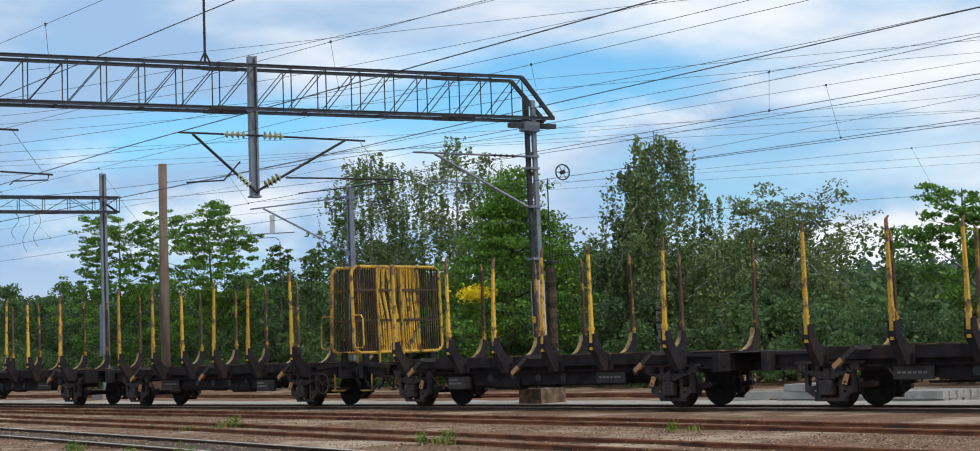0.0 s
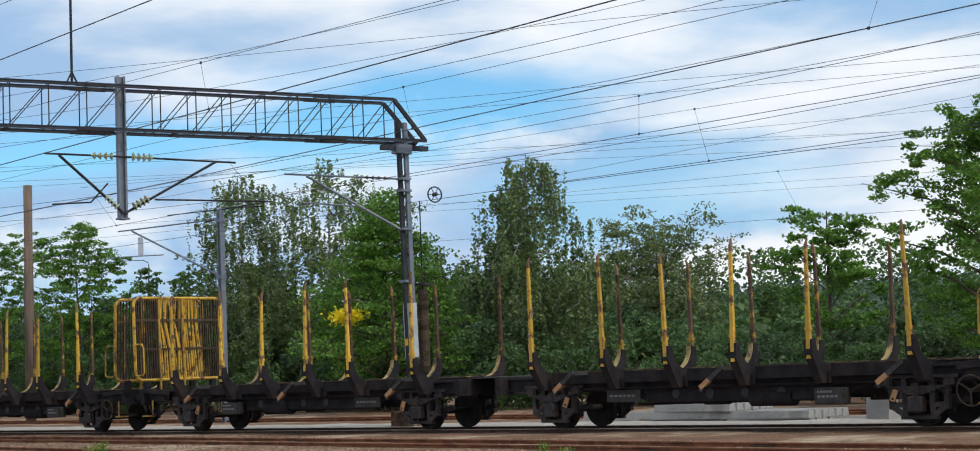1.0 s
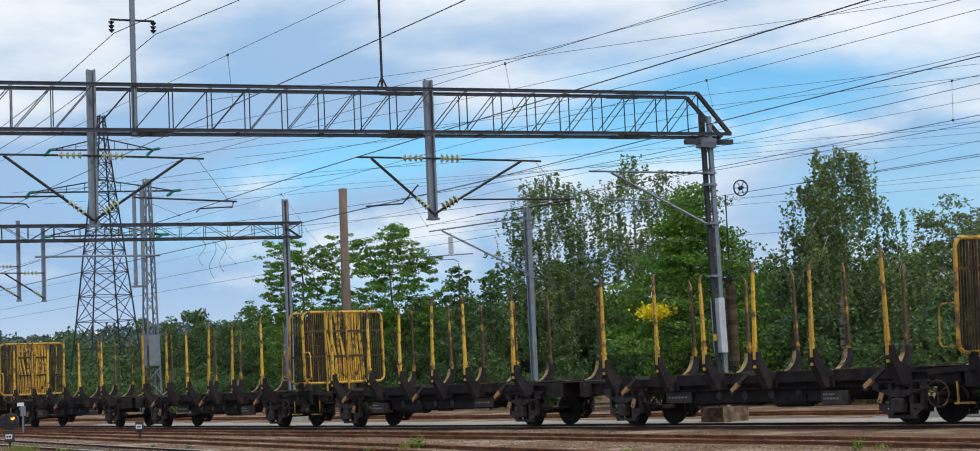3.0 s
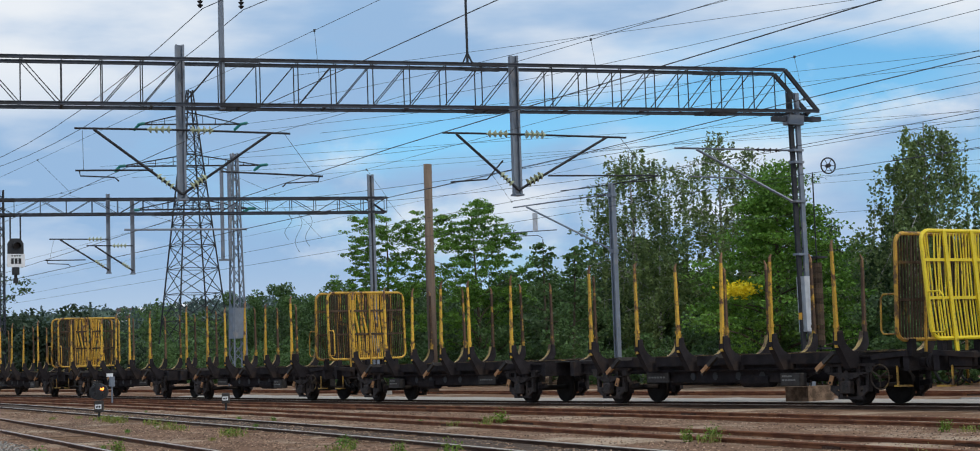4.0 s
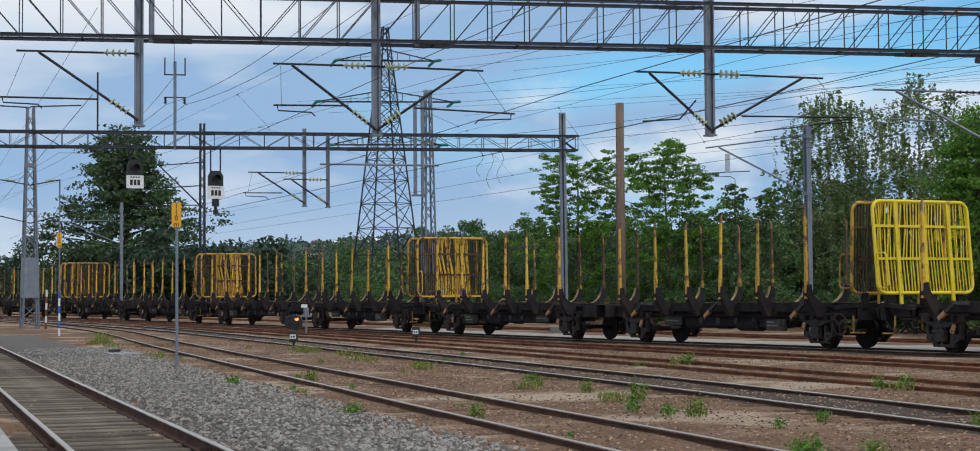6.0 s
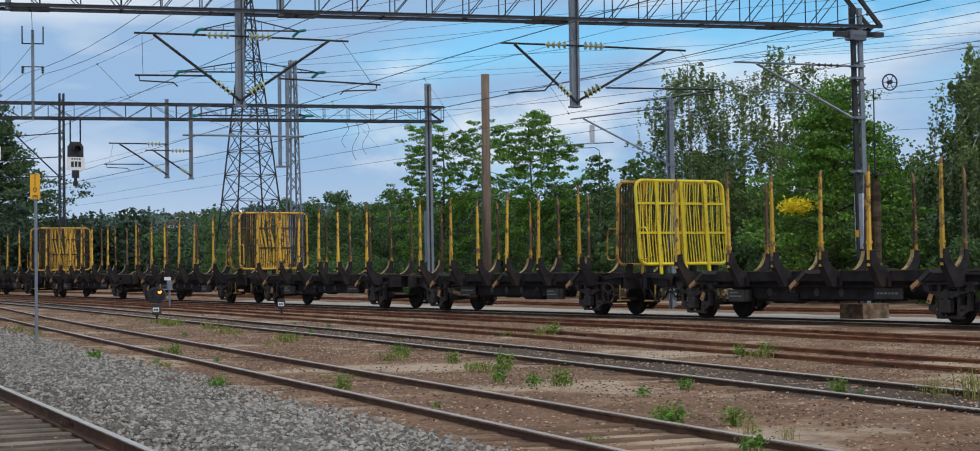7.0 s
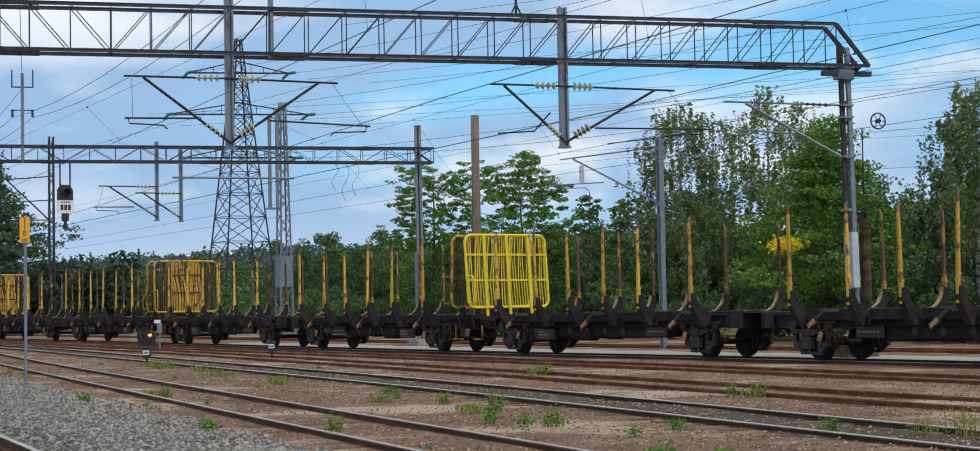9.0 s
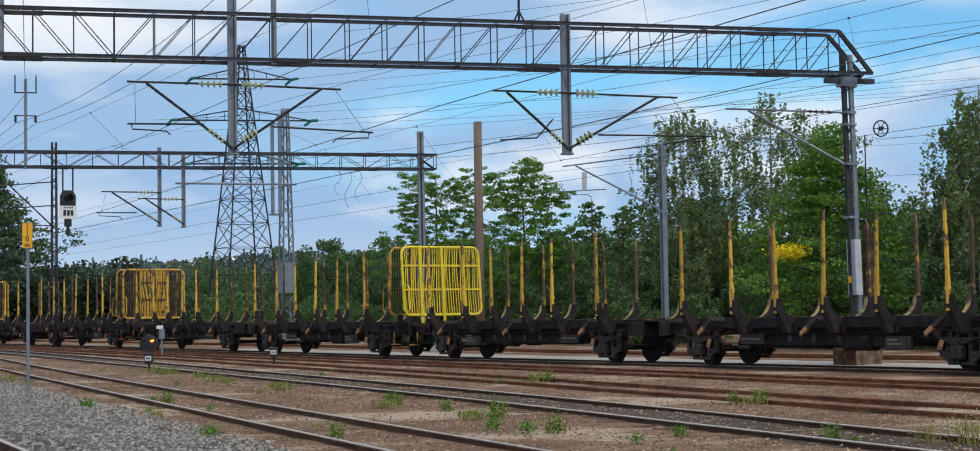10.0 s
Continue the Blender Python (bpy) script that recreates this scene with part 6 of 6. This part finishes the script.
tree("broadleaf_tree", (-165.3, 39.8, 0.4), 18.8, 10.5, "large dark tree with a broad full crown", L_DARK, M_BARK, 11, 36000, 0.36, 0.06, "cone", 0.0, 66, 0.5, 0.15, tufts=12, clump=0.8)
# dark weeping birches that fill the edge of the wood
for k, (x, y, h) in enumerate([(-72.5, 54.5, 8.2), (-65.4, 51.5, 7.6), (-59.8, 52.6, 9.4), (-57.0, 54.0, 8.2), (-55.2, 56.5, 7.8), (-51.0, 53.0, 6.8), (-48.8, 51.5, 7.6), (-43.6, 50.8, 6.6), (-41.4, 52.6, 5.8)]):
    tree("birch_tree", (x, y, -0.2), h, 2.4, "smaller weeping birch at the wood's edge", (L_DARK, L_BIRCH, L_SPARSE)[k % 3], M_BIRCHBARK, 140 + k, 11000, 0.16, 0.12, "birch", 0.85, 22, 0.1, 0.22)


def bush_wall(name, spots, label, leaf, seed, dens=420, size=0.24):
    """Undergrowth: many overlapping leafy mounds, one object that nobody could count."""
    rng = np.random.default_rng(seed)
    cs = []
    for x, y, h, r in spots:
        m = 5 + int(r * 2.2)
        for _ in range(m):
            c = np.array([x + rng.normal() * r * 0.45, y + rng.normal() * r * 0.35, h * rng.uniform(0.12, 0.95)])
            rad = r * rng.uniform(0.2, 0.42)
            d = rng.normal(size=(int(dens / m * r), 3))
            d /= np.linalg.norm(d, axis=1)[:, None]
            cs.append(c + d * rad * rng.uniform(0.55, 1.05, (len(d), 1)) * np.array([1, 1, 0.8]))
    return tagged(new(name, leaf_mesh(name, np.concatenate(cs), size, rng, leaf)), label, kind="stuff")


rng = random.Random(21)
spots = {"dark": [], "mid": [], "light": []}
for k in range(170):
    x = -8 - 128 * k / 170 + rng.uniform(-1, 1)
    y = 51 + rng.uniform(-3, 9) + max(0, -x - 70) * 0.12
    spots[("dark", "mid", "dark")[k % 3]].append((x, y, rng.uniform(3.4, 6.2) * (0.62 if x > -58 else 0.85 if x > -66 else 1.0 if x > -100 else 1.1), rng.uniform(1.6, 3.0)))
for k in range(80):
    x = -10 - 130 * k / 80 + rng.uniform(-1.5, 1.5)
    spots["light"].append((x, 46.0 + rng.uniform(-1, 2.5) + max(0, -x - 80) * 0.1, rng.uniform(1.6, 3.6), rng.uniform(1.0, 1.9)))
for k in range(16):
    spots["mid"].append((-96 - 24 * k / 16 + rng.uniform(-0.6, 0.6), 53 + rng.uniform(-1, 4), rng.uniform(6.0, 8.6), rng.uniform(1.6, 2.4)))
bush_wall("undergrowth", spots["dark"], "dense dark green thicket behind the tracks", L_DARK, 31, 950, 0.2)
bush_wall("undergrowth", spots["mid"], "mid green thicket behind the tracks", L_MID, 32, 950, 0.2)
bush_wall("undergrowth", spots["light"], "light green shrubs at the edge of the thicket", L_MID, 33, 800, 0.16)
spots = []
for k in range(230):
    x = -60 - 330 * rng.random()
    y = 62 + rng.random() * 90 + max(0, -x - 120) * 0.05
    spots.append((x, y, 4.5 + rng.random() * 5.0 * (1.3 if y > 90 else 0.9), 3.0 + rng.random() * 3.0))
bush_wall("wood", spots, "mixed green wood beyond the railway yard", L_MID, 34, 480, 0.4)
spots = [(-150 - 260 * rng.random(), 10 + 60 * rng.random(), 4 + 3.5 * rng.random(), 3 + 3 * rng.random()) for k in range(120)]
spots += [(-270 - 190 * rng.random(), 42 + 70 * rng.random(), 8 + 4 * rng.random(), 5 + 3 * rng.random()) for k in range(70)]
spots += [(-128 - 40 * rng.random(), 33 + 0.22 * (40 * rng.random()) + 6 * rng.random(), 4.5 + 3.5 * rng.random(), 2.5 + 2 * rng.random()) for k in range(26)]
spots = [s for s in spots if s[0] > -170 and s[1] > 32 or abs(s[1] - curve_y(TRAIN_LINE, max(s[0], -229))) > 14]
bush_wall("wood", spots, "dark green wood where the tracks bend away", L_FAR, 35, 420, 0.45)
spots = [(-60 + 80 * rng.random(), 62 + 60 * rng.random(), 1.8 + 1.5 * rng.random(), 3 + 2 * rng.random()) for k in range(70)]
bush_wall("wood", spots, "green wood behind the thicket", L_MID, 36, 260, 0.5)
# trees behind, thin trunks in the thicket
for k in range(11):
    x = -64 - 7.0 * k + rng.uniform(-2, 2)
    tree("broadleaf_tree", (x, 57 + rng.uniform(0, 6) + max(0, -x - 80) * 0.1, -0.2), rng.uniform(6.0, 7.8), 2.8, "dark green tree in the thicket behind the tracks", (L_DARK, L_MID)[k % 2], M_BARK, 60 + k, 8000, 0.2, 0.15, "oval", 0.0, 22, 0.12, 0.1, tufts=8)


# far hills with woods on them
def hill(name, x0, x1, y_of, h_of, depth, label, material):
    bm = bmesh.new()
    rows = []
    n = 60
    for k in range(n + 1):
        x = x0 + (x1 - x0) * k / n
        row = []
        for j in range(9):
            f = j / 8
            y = y_of(x) + depth * (f - 0.3)
            z = h_of(x) * math.sin(math.pi * min(1, f * 1.15)) ** 0.8 if f < 0.87 else -2
            z = -2 if j in (0, 8) else z * (1 + 0.12 * noise.noise((x * 0.01, y * 0.012, 4)))
            row.append(bm.verts.new((x, y, z)))
        rows.append(row)
    for a, b in zip(rows, rows[1:]):
        for j in range(8):
            bm.faces.new((a[j], b[j], b[j + 1], a[j + 1]))
    return solid(name, bm, material, label, kind="structure", smooth=True)


# slope green is muted in the base colour to stand for distance haze
M_HILL = mat("haze_tinted_slope", (0.075, 0.11, 0.075), 0.95, dark=0.5, light=1.4, scale=0.06, fine=0.5, bump=0.8, distance=2.0)
H_Y = lambda x: 420 + 0.35 * (x + 900)
H_H = lambda x: 30 + 8 * min(1.0, max(0.0, (-x - 350) / 550)) + 3 * math.sin(x * 0.011 + 1) + 2 * math.sin(x * 0.031)
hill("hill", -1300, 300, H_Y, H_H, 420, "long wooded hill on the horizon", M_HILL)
frng = np.random.default_rng(77)
spots = []
for k in range(1500):
    x = -1150 + 1350 * frng.random()
    f = frng.random() * 0.42 + 0.1
    y = H_Y(x) + 420 * (f - 0.3)
    z = H_H(x) * math.sin(math.pi * f * 1.15) ** 0.8
    spots.append((x, y, z - 2, frng.uniform(4, 8), frng.random() < 0.2))
cs = []
for x, y, z, s, conifer in spots:
    m = 55
    if conifer:
        t = frng.random(m)
        a = frng.uniform(0, math.tau, m)
        r = (1 - t) * s * 0.32
        cs.append(np.stack([x + r * np.cos(a), y + r * np.sin(a), z + t * s * 1.4], 1))
    else:
        d = frng.normal(size=(m, 3))
        d /= np.linalg.norm(d, axis=1)[:, None]
        cs.append(np.array([x, y, z + s * 0.55]) + d * s * 0.5)
tagged(new("far_wood", leaf_mesh("far_wood", np.concatenate(cs), 2.0, frng, L_HAZE)), "dark green woods on the far hill, haze tinted into the leaves", kind="stuff")


def house(x, y, z, w, d, h, rz, wall, roof, label):
    hs = thing("house", (x, y, z), label, "house", "houses on the hill", rz=rz)
    wl_ = part("wall", make(box, -w / 2, w / 2, -d / 2, d / 2, -3, h), wall, hs)
    bm = bmesh.new()
    prism(bm, [(-d / 2 - 0.4, h), (d / 2 + 0.4, h), (0, h + d * 0.32)], -w / 2 - 0.4, w / 2 + 0.4)
    rf = part("roof", bm, roof, hs)
    part("chimney", make(box, -0.5, 0.5, -0.4, 0.4, h + d * 0.15, h + d * 0.42), M_CONCRETE, rf)
    nwin = max(2, int(w / 3))
    for k in range(nwin):
        x0 = -w / 2 + w * (k + 0.5) / nwin
        for lev in range(max(1, int(h / 3))):
            wi = part("window", make(box, x0 - 0.6, x0 + 0.6, -d / 2 - 0.05, -d / 2 - 0.01, 0.9 + 3 * lev, 2.2 + 3 * lev), M_BLACK, hs)
            part("frame", make(box, x0 - 0.7, x0 + 0.7, -d / 2 - 0.04, -d / 2 - 0.015, 2.21 + 3 * lev, 2.35 + 3 * lev), M_WHITE, wi)


M_ROOF = mat("dark_tile_roof", (0.09, 0.06, 0.05), 0.8, scale=1, fine=6)
M_REDWALL = mat("red_board_wall", (0.3, 0.07, 0.05), 0.8, scale=1, fine=6)
for x, y, w, d, h, rz, wa, ro, dz in [(-1046, 396, 12, 8, 4, 70, M_WHITE, M_WHITE, 35), (-1038, 418, 14, 8, 4, 70, M_WHITE, M_WHITE, 37), (-1052, 384, 12, 8, 5, 65, M_WHITE, M_ROOF, 34), (-1000, 360, 12, 8, 5, 60, M_WHITE, M_ROOF, 27), (-820, 420, 12, 8, 5, 50, M_REDWALL, M_ROOF, 27), (-700, 430, 10, 8, 5, 40, M_WHITE, M_ROOF, 28), (-520, 500, 12, 8, 5, 30, M_WHITE, M_ROOF, 30), (-430, 520, 12, 8, 5, 30, M_WHITE, M_ROOF, 30)]:
    house(x, y, dz, w, d, h, rz, wa, ro, "white house with a dark roof on the wooded hill" if wa is M_WHITE else "red wooden house on the wooded hill")
# blue tarpaulin among the trees
solid("tarpaulin", make(box, -73.2, -72.1, 82.0, 82.8, 5.95, 6.4), mat("blue_tarpaulin", (0.3, 0.42, 0.62), 0.5), "small pale blue tarpaulin seen between the trees", "tarpaulin")


# weeds between the rails
def weed_meshes(seed, blades, h, w, leaf_n):
    rng = np.random.default_rng(seed)
    bm = bmesh.new()
    for k in range(blades):
        a = rng.uniform(0, math.tau)
        bx, by = rng.normal() * w * 0.35, rng.normal() * w * 0.35
        ln, ou = h * rng.uniform(0.45, 1.0), w * rng.uniform(0.1, 0.5)
        s = Vector((-math.sin(a), math.cos(a), 0)) * 0.012
        p0, p1, p2 = Vector((bx, by, -0.03)), Vector((bx + math.cos(a) * ou * 0.4, by + math.sin(a) * ou * 0.4, ln * 0.6)), Vector((bx + math.cos(a) * ou, by + math.sin(a) * ou, ln))
        v = [bm.verts.new(p) for p in (p0 - s, p0 + s, p1 + s * 0.8, p1 - s * 0.8, p2)]
        bm.faces.new(v[:4])
        bm.faces.new((v[3], v[2], v[4]))
    c = rng.normal(size=(leaf_n, 3)) * np.array([w * 0.4, w * 0.4, h * 0.22]) + np.array([0, 0, h * 0.42])
    c[:, 2] = np.abs(c[:, 2])
    return bm, c, rng


WEEDS = []
for i, (bl, h, w, ln, lm_, bm_) in enumerate([(9, 0.5, 0.3, 190, L_WEED, L_WEED), (30, 0.3, 0.45, 60, L_WEED, L_STRAW), (34, 0.85, 0.7, 160, L_STRAW, L_STRAW), (8, 0.32, 0.26, 100, L_MAPLE, L_WEED)]):
    bm, c, wr = weed_meshes(90 + i, bl, h, w, ln)
    WEEDS.append((mesh_of(bm, "stem_tuft", bm_), leaf_mesh("foliage", c, 0.075, wr, lm_)))


def weed(x, y, kind, scale, rz):
    wd = thing("weed", (x, y, ground_z(x, y)), ("leafy green weed growing in the gravel", "tuft of yellowish grass in the gravel", "tall dry weed by the rails", "small green weed in the gravel")[kind], "weed", "weeds between the tracks", rz=rz)
    wd.scale = (scale, scale, scale)
    for nm, me in zip(("stem_tuft", "foliage"), WEEDS[kind]):
        ob = new(nm, me)
        ob.parent = wd


wrng = random.Random(8)
for x, y, kind, sc in [(-24.5, 13.6, 0, 1.2), (-21.8, 13.1, 0, 1.2), (-26.0, 13.3, 1, 1.5), (-26.6, 13.8, 0, 1.0), (-34.0, 14.9, 1, 1.8), (-35.0, 15.2, 1, 1.6), (-31.0, 11.1, 0, 1.2), (-18.6, 12.0, 0, 1.2), (-18.9, 11.7, 3, 1.5), (-13.75, 10.05, 0, 1.1), (-13.4, 9.9, 3, 1.4),
                       (-22.7, 18.3, 0, 1.2), (-22.2, 18.4, 1, 1.3), (-13.9, 14.6, 2, 1.2), (-13.3, 14.5, 2, 1.0), (-14.3, 14.4, 2, 0.8), (-20.9, 8.1, 3, 1.6), (-20.2, 9.5, 0, 0.9), (-22.1, 12.8, 1, 1.3), (-22.9, 13.2, 1, 1.1), (-32.5, 20.3, 1, 1.4), (-33.5, 20.2, 1, 1.2), (-50.6, 17.6, 1, 1.9), (-49.2, 17.4, 1, 1.8), (-48.2, 17.2, 1, 1.6), (-47.2, 17.0, 1, 1.5),
                       (-45.0, 17.1, 1, 1.4), (-33.9, 21.7, 0, 1.2), (-34.6, 21.8, 1, 1.4), (-22.5, 18.7, 0, 1.2), (-20.8, 22.6, 0, 1.0), (-20.2, 22.6, 1, 1.1), (-29.5, 9.0, 3, 1.5), (-21.6, 8.4, 0, 0.9), (-15.1, 13.8, 0, 1.0), (-12.4, 10.2, 2, 0.5), (-12.9, 10.3, 0, 0.9), (-11.8, 10.1, 2, 0.45), (-66, 15.0, 1, 2.0), (-64, 14.4, 1, 2.0), (-62, 14.0, 1, 1.8), (-60, 13.2, 1, 1.7), (-70, 15.6, 1, 2.2), (-20.0, 11.9, 3, 1.3), (-16.5, 11.8, 3, 1.0), (-41, 16.0, 1, 1.6), (-39.5, 15.7, 1, 1.4), (-28, 14.4, 3, 1.2), (-17.2, 13.0, 3, 1.2), (-11.0, 9.0, 3, 1.3), (-44, 11.9, 1, 1.4), (-46, 12.0, 1, 1.5), (-56, 13.0, 1, 1.6)]:
    weed(x + wrng.uniform(-0.1, 0.1), y + wrng.uniform(-0.1, 0.1), kind, sc * wrng.uniform(0.42, 0.6), wrng.uniform(0, 360))
for k in range(26):
    x = -10 - 55 * wrng.random() ** 1.2
    y = NEAR(x) + wrng.uniform(-1.8, 9)
    weed(x, y, wrng.choice((1, 3)), wrng.uniform(0.25, 0.45), wrng.uniform(0, 360))


motions()
